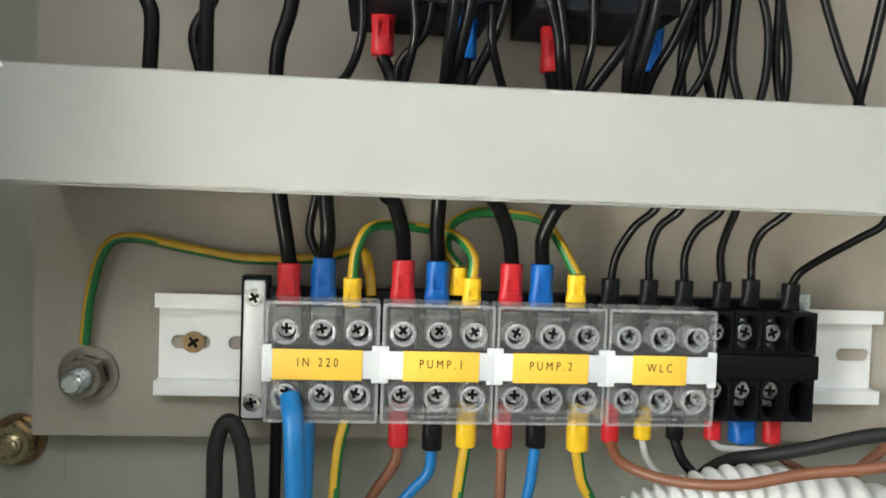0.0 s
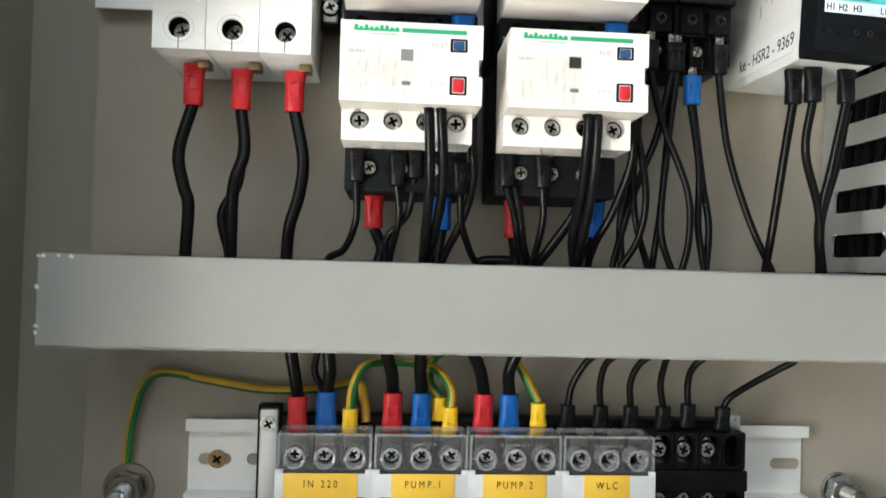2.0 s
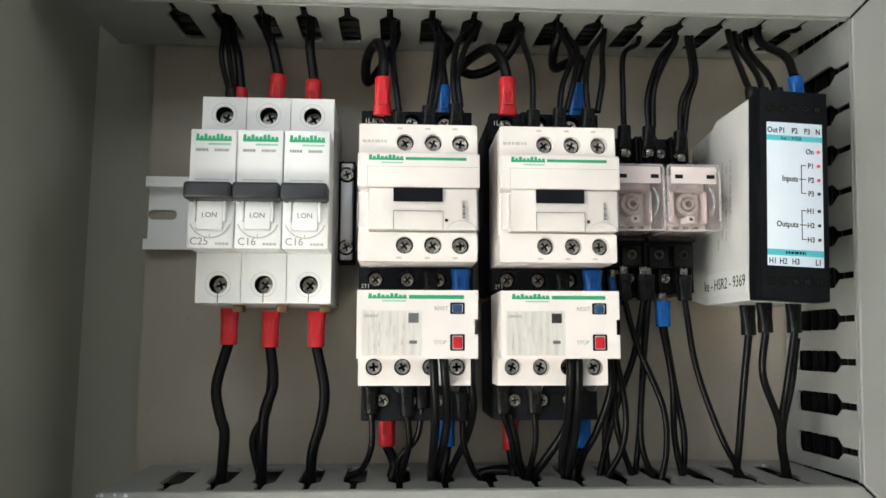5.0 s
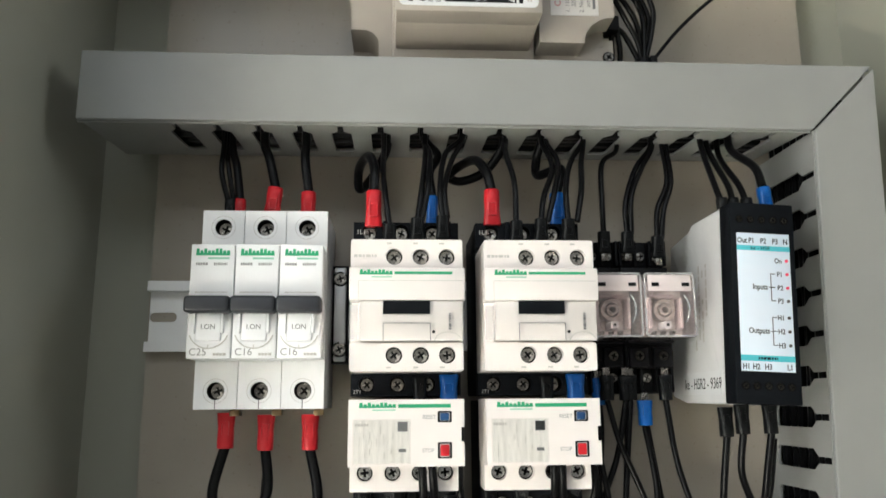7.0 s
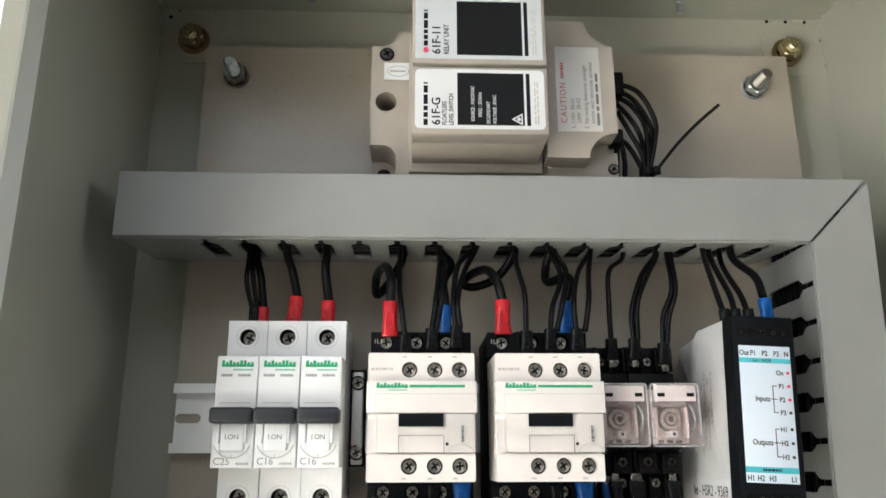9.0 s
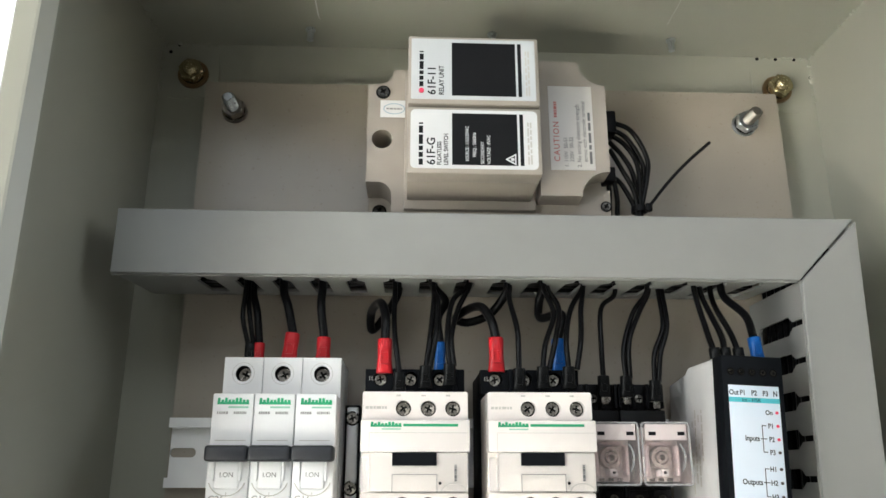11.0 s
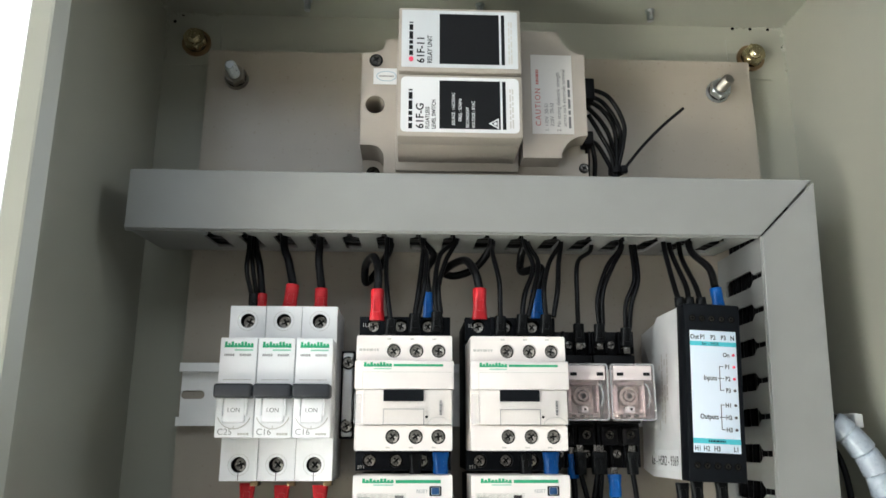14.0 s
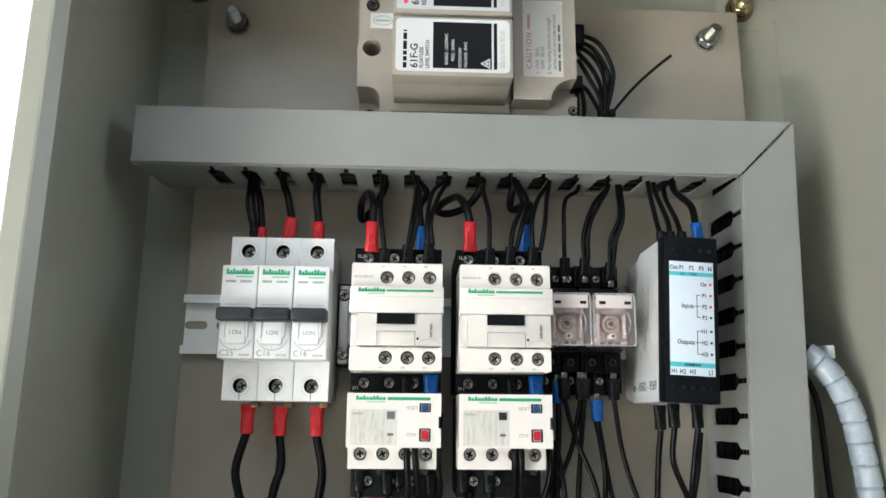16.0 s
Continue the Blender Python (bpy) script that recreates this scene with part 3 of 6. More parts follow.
# ---- slotted cable ducts ----
def slot(c, turned=False):
    """One slot: a wide mouth, and a narrow neck towards the cover."""
    pts = [(c - 4.6, 13.5), (c - 3, 12), (c + 3, 12), (c + 4.6, 13.5), (c + 4.6, 44), (c + 1.4, 48), (c + 1.4, 59), (c - 1.4, 59), (c - 1.4, 48), (c - 4.6, 44)]
    return [(v, u) for u, v in pts] if turned else pts


def ease(bm, offset=0.5):
    """Soften all sharp edges of a moulded piece."""
    bmesh.ops.recalc_face_normals(bm, faces=bm.faces)
    sharp = [e for e in bm.edges if len(e.link_faces) == 2 and e.calc_face_angle(0) > 0.6]
    bmesh.ops.bevel(bm, geom=sharp, offset=offset, segments=2, affect="EDGES", profile=0.5)
    return bm


def duct_row(name, x0, x1, lo, hi, first, outline, cover_label, slant):
    t = thing(name, (x0, 0, lo), "light grey slotted plastic cable duct with its cover on", "cable duct", "cable ducts")
    off = Vector((-x0, 0, -lo))

    def add(pn, bm, label=""):
        for v in bm.verts:
            v.co += off
        return part(pn, bm, M_DUCT, t, label, soft=False)

    n = int((x1 - 8 - first) / 18.05) + 1
    for z in (lo + 0.9, hi - 0.9):
        bm = bmesh.new()
        prism(bm, [(x0 + 1, 2.1), (x1, 2.1), (x1, 59), (x0 + 1, 59)], [[(u, min(v, 58.9)) for u, v in slot(first + 18.05 * k)] for k in range(n)], z - 0.7, z + 0.7, "z")
        for v in bm.verts:
            v.co.z += (60 - v.co.y) * slant
        add("slotted_side", bm)
    add("base", boxed(x0 + 1, x1, 0.05, 2, lo + 1.6 + 58 * slant, hi - 1.6 + 58 * slant, r=0))
    bm = bmesh.new()
    prism(bm, outline, [], 60.6, 62.4)
    ease(bm, 0.6)
    cover = add("cover", bm, cover_label)
    for edge, z, w in ((lo, lo - 0.7, 2.2), (hi, hi - 1.6, 1.6)):
        ends = [u for u, v in outline if abs(v - edge) < 4]
        add("cover_lip", boxed(min(ends), max(ends), 58.9, 60.5, z, z + w, r=0.3))
    return t


duct_row("cable_duct", -62, 262, 79.5, 111, -22.7, [(-62, 79.5), (262.8, 79.5), (294.0, 111), (-62, 111)], "smooth grey snap-on cover with a mitred corner", 0.07)
duct_row("cable_duct", -38.5, 255, -143.5, -113.5, -17, [(-38.5, -143.5), (284.5, -143.5), (254.8, -113.8), (-38.5, -113.5)], "smooth grey snap-on cover with a mitred corner", 0.02)


def chips(parent, x, z0, z1, seed):
    """Worn white spots along the end of a cover."""
    rnd = random.Random(seed)
    for k in range(7):
        z = rnd.uniform(z0, z1) if k > 2 else z1 - rnd.uniform(0, 1)
        u = 0.2 if k > 2 else rnd.uniform(0, 12)
        bm = bmesh.new()
        prism(bm, [(u + rnd.uniform(0.3, 1.0) * math.cos(a), z + rnd.uniform(0.3, 1.2) * math.sin(a)) for a in (0.2, 1.3, 2.4, 3.6, 4.8, 5.7)], [], 62.35, 62.5)
        part("worn_spot", bm, M_PAPER, parent)


chips(bpy.data.objects["cable_duct.001"], 0, 2, 29.6, 3)


def duct_column():
    t = thing("cable_duct", (270, 0, -143), "light grey slotted plastic cable duct with its cover on", "cable duct", "cable ducts")

    def add(pn, bm, slant=True):
        for v in bm.verts:
            if slant:
                v.co.x += (v.co.z + 113.5) * 8.4 / 193
            v.co += Vector((-270, 0, 143))
        return part(pn, bm, M_DUCT, t, soft=False)

    holes = [slot(60.5 - 18.05 * k, True) for k in range(10)]
    bm = bmesh.new()
    prism(bm, [(2.1, -112.5), (59, -112.5), (59, 80), (2.1, 80)], [[(min(u, 58.9), v) for u, v in h] for h in holes], 256, 257.4, "x")
    add("slotted_side", bm)
    bm = bmesh.new()
    prism(bm, [(2.1, -140), (59, -140), (59, 109), (2.1, 109)], [[(min(u, 58.9), v) for u, v in h] for h in holes], 281.5, 282.9, "x")
    add("slotted_side", bm)
    add("base", boxed(257.5, 281, 0.05, 2, -112, 80, r=0))
    bm = bmesh.new()
    prism(bm, [(263.7, 79.3), (294.9, 110.0), (285.2, -142.6), (255.4, -113.0)], [], 60.5, 62.5)
    ease(bm, 0.6)
    add("cover", bm, False)
    add("cover_lip", boxed(255.2, 257.4, 59.2, 60.4, -113, 80, r=0.2))


duct_column()


# ---- mounting rails ----
def rail(x0, x1, z, slots, screws, label):
    t = thing("mounting_rail", (x0, 0, z), label, "mounting rail", "mounting rails")
    n = x1 - x0
    bm = bmesh.new()
    holes = [rounded(s - x0 - 6.5, s - x0 + 6.5, -2.3, 2.3, 2.2, 4) for s in slots]
    prism(bm, [(0, -13.2), (n, -13.2), (n, 13.2), (0, 13.2)], holes, 0.3, 1.5)
    part("web", bm, M_ALU, t)
    for s in (1, -1):
        bm = bmesh.new()
        prism(bm, [(0.3, s * 13.2), (0.3, s * 12.2), (7.5, s * 12.2), (7.5, s * 17), (6.3, s * 17), (6.3, s * 13.2)], [], 0, n, "x")
        part("flange", bm, M_ALU, t)
    for s in screws:
        screw(t, s - x0, 1.5, 0, 3.6, M_BRASS, well=False)


rail(-44.5, 240, 1.2, (-38, -20), (), "bright aluminium mounting rail on the plate")
rail(-4, 251, -194.2, (6.5, 25.5, 219, 244), (7.5, 221), "bright aluminium mounting rail under the terminal blocks")


# wires lying inside the ducts, seen through the slots
def loom(name, ends, across, label):
    t = thing(name, ends[0], label, "wire loom", "wires in the ducts")
    rnd = random.Random(len(ends) + int(ends[0][0]))
    for u in range(4):
        for v in range(6):
            bm = bmesh.new()
            a, b = Vector(ends[0]), Vector(ends[1])
            pts = []
            for k in range(7):
                q = a.lerp(b, k / 6) - a
                s = Vector(across) * ((u - 1.5) * 5.2 + rnd.uniform(-1.0, 1.0))
                pts.append(q + s + Vector((0, (v - 2.5) * 7.0 + rnd.uniform(-2, 2), 0)))
            sweep(bm, pts, rnd.choice((2.2, 2.6, 2.8)), n=7, steps=3)
            part("loom_wire", bm, M_WIRE, t)


loom("wire_loom", ((-36, 29, 95.2), (256, 29, 95.2)), (0, 0, 1), "black wires packed inside the upper cable duct")
loom("wire_loom", ((-30, 29, -128.5), (262, 29, -128.5)), (0, 0, 1), "black wires packed inside the middle cable duct")
loom("wire_loom", ((279, 29, 100), (269.5, 29, -135)), (1, 0, 0), "black wires packed inside the upright cable duct")

# ---- circuit breakers ----
def breaker(x, rating):
    t = thing("circuit_breaker", (x, 7.5, 0), "white single-pole miniature circuit breaker switched on, marked " + rating, "circuit breaker", "circuit breakers")
    d = 7.5
    bm = boxed(-8.85, 8.85, 0.2, 33, -42.5, 42.5, r=0.3)
    prism(bm, [(-8.85, -42.5), (8.85, -42.5), (8.85, 42.5), (-8.85, 42.5)], [circle(0, 35, 3.7), circle(0, -35, 3.7)], 33, 43.2)
    part("body", bm, M_WHITE, t)
    bm = boxed(-8.75, 8.75, 43.3, 59.5, -22.5, 24.2, r=0.5)
    part("nose", bm, M_WHITE, t)
    bm = bmesh.new()
    prism(bm, circle(0, -10.5, 8.3, 24), [rounded(-5.2, 5.2, -16.5, -3.5, 0.8)], 59.5, 60.1)
    part("dial", bm, M_WHITE, t)
    bm = boxed(-5, 5, 57, 61.6, -15.6, -4.4, r=0.8)
    for u in (-5.6, 5.6):
        box(bm, u - 0.5, u + 0.5, 57, 62.2, -12.5, -4.6, r=0.3)
    part("toggle_tab", bm, M_WHITE, t)
    bm = bmesh.new()
    arc = [radians(200 + 14 * k) for k in range(11)]
    prism(bm, [(8.2 * math.cos(a), -10.5 + 8.2 * math.sin(a)) for a in arc] + [(7.8 * math.cos(a), -10.5 + 7.8 * math.sin(a)) for a in reversed(arc)], [], 60.0, 60.25)
    prism(bm, [(-0.12, -18.6), (0.12, -18.6), (0.12, -17), (-0.12, -17)], [], 60.0, 60.25)
    part("groove", bm, M_PALEINK, t)
    bm = boxed(-8.9, 8.9, 57, 67.5, -4.6, 2.0, r=1.4, seg=3)
    part("toggle_bar", bm, M_TOGGLE, t, "dark grey toggle bar")
    part("groove", boxed(-6.5, 6.5, 59.4, 59.62, 4.1, 4.4, r=0), M_PALEINK, t)
    for z in (35, -35):
        screw(t, 0, 36.6, z, 3.3, M_STEEL)
        bm = bmesh.new()
        # dark liner, the shade of the screw hole as colour
        prism(bm, circle(0, z, 3.68, 20), [circle(0, z, 3.5, 20)], 33.2, 42.4)
        part("well", bm, M_DARK, t)
        bm = bmesh.new()
        ring(bm, 0, z, 5.1, 4.95, 43.15, 43.24, n=28)
        part("well_ring", bm, M_PALEINK, t)
    part("groove", boxed(-0.18, 0.18, 43.1, 43.35, -42.3, -38.5, r=0), M_GREYINK, t)
    emblem(t, -6.8, 7.0, 59.55, 17.4, 22.3, M_LOGO)
    bars(t, -6.6, -1.6, 59.55, 15.0, 16.8, M_MIDINK, 1, seed=3)
    bars(t, 0.6, 6.0, 59.55, 15.0, 16.8, M_MIDINK, 1, seed=4)
    lettering(t, "I.ON", 0, 61.65, -10.9, 2.0, M_GREYINK, align="CENTER")
    lettering(t, rating, -7.6, 59.55, -21.2, 2.9, M_MIDINK)
    bars(t, 2.0, 7.4, 59.55, -21.6, -20.0, M_PALEINK, 1, seed=5)
    # brass clamp seen under the body
    part("clamp", boxed(3.5, 7.8, 24, 31, -45.5, -42.6, r=0.5), M_BRASS, t, "brass terminal clamp")
    return t


for bx, mark in ((0, "C25"), (18, "C16"), (36, "C16")):
    breaker(bx, mark)


# ---- end stops ----
def end_stop(x, z, w, h, depth, mat, label):
    t = thing("end_stop", (x, 7.5, z), label, "end stop", "end stops")
    part("backing", boxed(-w / 2 - 1.0, w / 2 + 0.8, 0, depth - 2, -h / 2 - 1, h / 2 + 1.2, r=0.4), M_BLACK, t, "black plastic backing")
    part("bracket", boxed(-w / 2, w / 2, 0.2, depth, -h / 2, h / 2, r=0.8), mat, t)
    for s in (1, -1):
        screw(t, 0, depth, s * (h / 2 - 5.5), 2.9, M_STEEL if z > -50 else M_CLAMP, well=z > -50)
    return t


end_stop(48.8, 0.5, 5.6, 44, 14, M_ALU, "grey metal end stop beside the contactor")
end_stop(29.6, -193.8, 7, 45, 9, M_ALU, "bright metal end stop beside the terminal blocks")


# ---- contactors with overload relays ----
def contactor(x):
    t = thing("contactor", (x, 7.5, 0), "cream and charcoal three-pole contactor on the rail", "contactor", "contactors")
    part("base", boxed(-22.8, 22.8, 0.2, 38, -37.5, 37, r=0.8), M_CHAR, t, "charcoal base")
    bm = bmesh.new()
    wells = [circle(-16, 32.6, 3.4), circle(-2.2, 32.6, 3.4), circle(11.6, 32.6, 3.4)]
    prism(bm, [(-22.8, 26), (22.8, 26), (22.8, 37), (-22.8, 37)], wells, 38, 46)
    for a in (-9.1, 4.7, 18.4):
        box(bm, a - 1.0, a + 1.0, 46, 49, 26.5, 37, r=0.3)
    part("terminal_housing", bm, M_CHAR, t)
    bm = bmesh.new()
    prism(bm, [(-22.8, -37.5), (22.8, -37.5), (22.8, -28.6), (-22.8, -28.6)], [circle(u, -33, 3.3) for u in (-16.3, -3.5, 9)], 38, 50)
    part("terminal_housing", bm, M_CHAR, t)
    for u in (-16, -2.2, 11.6):
        screw(t, u, 42, 32.6, 2.8, M_STEEL)
    for u in (-16.3, -3.5, 9):
        screw(t, u, 45, -33, 2.7, M_STEEL)
    screws_x = (-5.0, 5.6, 16.0)
    bm = boxed(-22.3, 22.3, 38.1, 66, -28.2, 24, r=0.5)
    prism(bm, rounded(-22.3, 22.3, 12.2, 24, 0.8, 2), [circle(u, 17, 3.3) for u in screws_x], 66, 71.5)
    prism(bm, rounded(-22.3, 22.3, -28.2, -17.2, 0.8, 2), [circle(u, -22, 3.3) for u in screws_x], 66, 70.5)
    part("housing", bm, M_CREAM, t)
    for u in screws_x:
        screw(t, u, 68.4, 17, 2.8, M_STEEL)
        screw(t, u, 67.4, -22, 2.8, M_STEEL)
    bm = boxed(-22.6, 22.9, 66, 75.2, -1.0, 12, r=0.6)
    part("front_cover", bm, M_CREAM, t)
    bm = boxed(-18.5, 22.0, 66, 74.0, -16.6, -1.2, r=0.5)
    part("front_panel", bm, M_CREAM, t)
    bm = boxed(-22.4, 22.6, 74.1, 75.1, -17, -1.2, r=0.4)
    part("window", bm, M_FILM, t, "clear plastic window")
    part("indicator", boxed(-9.3, 9.0, 75.1, 75.3, -6.4, -1.2, r=0), M_CHAR, t, "dark indicator window")
    for u0, u1, z0, z1 in ((-9.3, 9.2, -10.0, -9.75), (-9.3, -9.05, -16.8, -9.75), (9.0, 9.25, -16.8, -9.75)):
        part("groove", boxed(u0, u1, 75.05, 75.25, z0, z1, r=0), M_GREYINK, t)
    for u0, u1, z0, z1 in ((-19.0, 22, 6.7, 6.85), (-19.0, -18.85, -1, 6.85)):
        part("groove", boxed(u0, u1, 75.1, 75.3, z0, z1, r=0), M_PALEINK, t)
    bm = bmesh.new()
    disc(bm, 10.4, -13.3, 0.65, 75.05, 75.3, n=10)
    part("vent_hole", bm, M_INK, t)
    emblem(t, -18.6, -5.6, 75.22, 7.6, 11.2, M_LOGO)
    part("green_line", boxed(-4.9, 17.9, 75.1, 75.26, 9.3, 10.4, r=0), M_LOGO, t)
    bars(t, 15.9, 17.7, 75.14, -12.5, -6.0, M_GREYINK, 1, upright=True, seed=8)
    bm = bmesh.new()
    arc = [radians(15 * k) for k in range(13)]
    prism(bm, [(16 + 5.4 * math.cos(a), -17.0 + 3.8 * math.sin(a)) for a in arc] + [(16 + 5.1 * math.cos(a), -17.0 + 3.5 * math.sin(a)) for a in reversed(arc)], [], 75.0, 75.2)
    part("thumb_notch", bm, M_PALEINK, t)
    bm = boxed(-22.5, -18.9, 75.12, 75.9, -16.4, -3.2, r=0.5)
    part("flap", bm, M_EDGE, t, "clear plastic locking flap")
    bars(t, -21, -12, 71.5, 16.4, 18.2, M_PALEINK, 1, seed=9)
    for u in screws_x:
        bars(t, u - 3, u - 0.8, 71.52, 21.8, 23.0, M_PALEINK, 1, seed=11)
        bars(t, u - 3, u - 0.8, 70.52, -27.4, -26.2, M_PALEINK, 1, seed=12)
    lettering(t, "1L1", -21.6, 46.05, 31.8, 2.0, M_PALEINK)
    lettering(t, "2T1", -21.8, 50.05, -36.6, 1.5, M_PALEINK)
    return t


first = contactor(79.2)
copy_thing(first, pose(0.1324, -0.0075, 0))


def overload(x, lit):
    t = thing("overload_relay", (x, 7.5, -52), "white thermal overload relay hung under a contactor, blue reset, red stop", "overload relay", "overload relays")
    part("base", boxed(-21.5, 21.0, 2, 43, -37, 12.5, r=0.6), M_CHAR, t, "charcoal terminal base")
    bm = bmesh.new()
    prism(bm, [(-22, -22.3), (20.6, -22.3), (20.6, -12.2), (-22, -12.2)], [circle(u, -15.4, 3.2) for u in (-16.2, -5.3, 5.4, 15.5)], 43.1, 60.5)
    part("terminal_housing", bm, M_CREAM, t)
    for u in (-16.2, -5.3, 5.4, 15.5):
        screw(t, u, 56.6, -15.4, 2.8, M_CLAMP)
    bm = bmesh.new()
    prism(bm, [(-22.2, -12), (22.2, -12), (22.2, -3.2), (21, -3.2), (21, 2.4), (22.2, 2.4), (22.2, 13), (-22.2, 13)], [], 43.1, 72.5)
    part("housing", bm, M_CREAM, t)
    emblem(t, -18.2, -4.0, 72.5, 8.4, 11.8, M_LOGO)
    part("green_line", boxed(-3.2, 17.0, 72.4, 72.62, 9.8, 11.2, r=0), M_LOGO, t)
    bm = boxed(-20.4, 1.6, 72.7, 73.2, -11, 5.6, r=0.4)
    part("dial_window", bm, M_FILM, t, "clear scuffed dial window")
    part("dial_plate", boxed(-20, 1.2, 72.4, 72.56, -10.6, 5.2, r=0), M_DIAL, t)
    part("dial", boxed(-3.4, 0.4, 72.45, 72.66, 1.0, 4.6, r=0), M_INK if lit else M_GREYINK, t)
    part("dial", boxed(-3.0, -0.2, 72.45, 72.66, -6.6, -5.4, r=0), M_GREYINK, t)
    bars(t, -19.6, -14, 72.58, 2.6, 4.4, M_PALEINK, 1, seed=21)
    rnd, bm = random.Random(22 + lit), bmesh.new()
    for k in range(16):
        u, v = rnd.uniform(-18.5, -4.5), rnd.uniform(-9.6, 0.5)
        box(bm, u, u + rnd.uniform(0.12, 0.4), 72.5, 72.6, v, v + rnd.uniform(0.6, 3.8), r=0)
    part("scuff", bm, M_PALEINK, t)
    part("reset_button", boxed(12.8, 16.4, 69, 72.9, 4.9, 7.9, r=0.5), material("button_blue", (0.012, 0.06, 0.17), 0.35), t, "dark blue reset button")
    part("stop_button", boxed(12.9, 16.4, 69, 73.0, -8.3, -3.9, r=0.5), M_RED, t, "red stop button")
    for z0, z1 in ((4.3, 8.5), (-9.1, -3.1)):
        bm = bmesh.new()
        prism(bm, rounded(11.9, 17.3, z0, z1, 0.4, 2), [rounded(12.7, 16.6, z0 + 0.55, z1 - 0.55, 0.4, 2)], 72.4, 72.65)
        part("button_frame", bm, M_INK, t)
    lettering(t, "RESET", 11.2, 72.5, 5.6, 1.5, M_MIDINK, align="RIGHT", width=0.9)
    lettering(t, "STOP", 10.6, 72.5, -6.8, 1.5, M_MIDINK, align="RIGHT", width=0.9)
    for u in (-6.5, 14.5):
        bm = bmesh.new()
        prism(bm, [(u - 2.6, -22.2), (u + 2.6, -22.2), (u + 1.4, -25.2), (u - 1.4, -24.6)], [], 56, 59)
        part("clip", bm, M_FILM, t)
    # flat dark discs stand in for the shade in the contact holes
    for u in (-15, -5, 5, 15):
        bm = bmesh.new()
        disc(bm, u, -29, 3.0, 43.0, 43.3, n=16)
        part("contact_hole", bm, M_DARK, t)
    for u in (-13, -2, 9):
        screw(t, u, 43.4, -29, 2.4, M_STEEL)
    return t


overload(79.2, 0)
overload(132.2, 1)


# ---- plug-in relays ----
def relay(x):
    t = thing("plug_in_relay", (x, 40, -1), "clear pinkish plug-in relay on a black socket", "relay", "plug-in relays")
    part("socket_head", boxed(-10.6, 10.6, 0.2, 4, -14, 14, r=0.4), M_BLACK, t)
    bm = bmesh.new()
    prism(bm, rounded(-10.8, 10.8, -13.4, 13.4, 1.6), [rounded(-9.9, 9.9, -12.5, 12.5, 1.2)], 4.1, 29)
    prism(bm, rounded(-10.8, 10.8, -13.4, 13.4, 1.6), [], 29, 30)
    part("cover", bm, M_SMOKE, t, "clear pinkish cover")
    part("frame", boxed(-9.2, 9.2, 4.1, 18, -11.8, 11.8, r=0.8), M_INNER, t)
    bm = bmesh.new()
    ring(bm, -0.5, -1.6, 4.6, 3.0, 18, 24)
    ring(bm, -0.5, -1.6, 2.4, 1.4, 18, 25)
    part("coil", bm, M_COIL, t, "brown wound coil")
    for u, w in ((-7.2, 1.0), (6.6, 0.7)):
        part("yoke", boxed(u - w, u + w, 18.1, 25, -9.5, 3.6, r=0.6), M_PINK, t)
    part("yoke", boxed(-5.6, 4.8, 18.1, 22, 3.6, 5.2, r=0.5), M_PINK, t)
    part("plunger", boxed(-1.8, 1.6, 18.1, 26, -9.6, -6.6, r=0.4), M_WHITE, t, "small white plunger")
    part("mark", boxed(-0.7, 0.5, 26.0, 26.2, -8.6, -7.4, r=0), M_INK, t)
    for u in (-4, 0, 4):
        part("contact", boxed(u - 0.9, u + 0.9, 10, 21, -11.6, -10.2, r=0.3), M_NICKEL, t)
    # hazy frame paints the light lines along the cover's front edge
    bm = bmesh.new()
    prism(bm, rounded(-10.82, 10.82, -13.42, 13.42, 1.6), [rounded(-10.1, 10.1, -12.7, 12.7, 1.2)], 29.6, 30.12)
    part("edge_highlight", bm, M_HIGHLIGHT, t)
    # thin hazy arc, a curved highlight given as shape
    bm = bmesh.new()
    arc = [radians(-50 + 10 * k) for k in range(11)]
    prism(bm, [(2.0 + 6.3 * math.cos(a), -1.8 + 7.6 * math.sin(a)) for a in arc] + [(2.0 + 5.6 * math.cos(a), -1.8 + 7.4 * math.sin(a)) for a in reversed(arc)], [], 30.02, 30.5)
    part("curved_highlight", bm, M_HIGHLIGHT, t)
    part("name_strip", boxed(-9.2, 9.2, 30.02, 30.3, 5.6, 12.4, r=0.2), M_PINK, t, "pale pink printed strip")
    for u in (-7.6, 5.2):
        part("mark", boxed(u, u + 3.2, 30.2, 30.4, 7.6, 9.2, r=0), M_INK, t)
    bm = bmesh.new()
    prism(bm, rounded(-7.5, 7.5, -11.2, 5.6, 2.5), [rounded(-7.0, 7.0, -10.7, 5.1, 2.2)], 29.9, 30.35)
    part("rib", bm, M_FILM, t)
    return t


first = relay(166.2)
copy_thing(first, pose(0.1888, -0.040, -0.001))


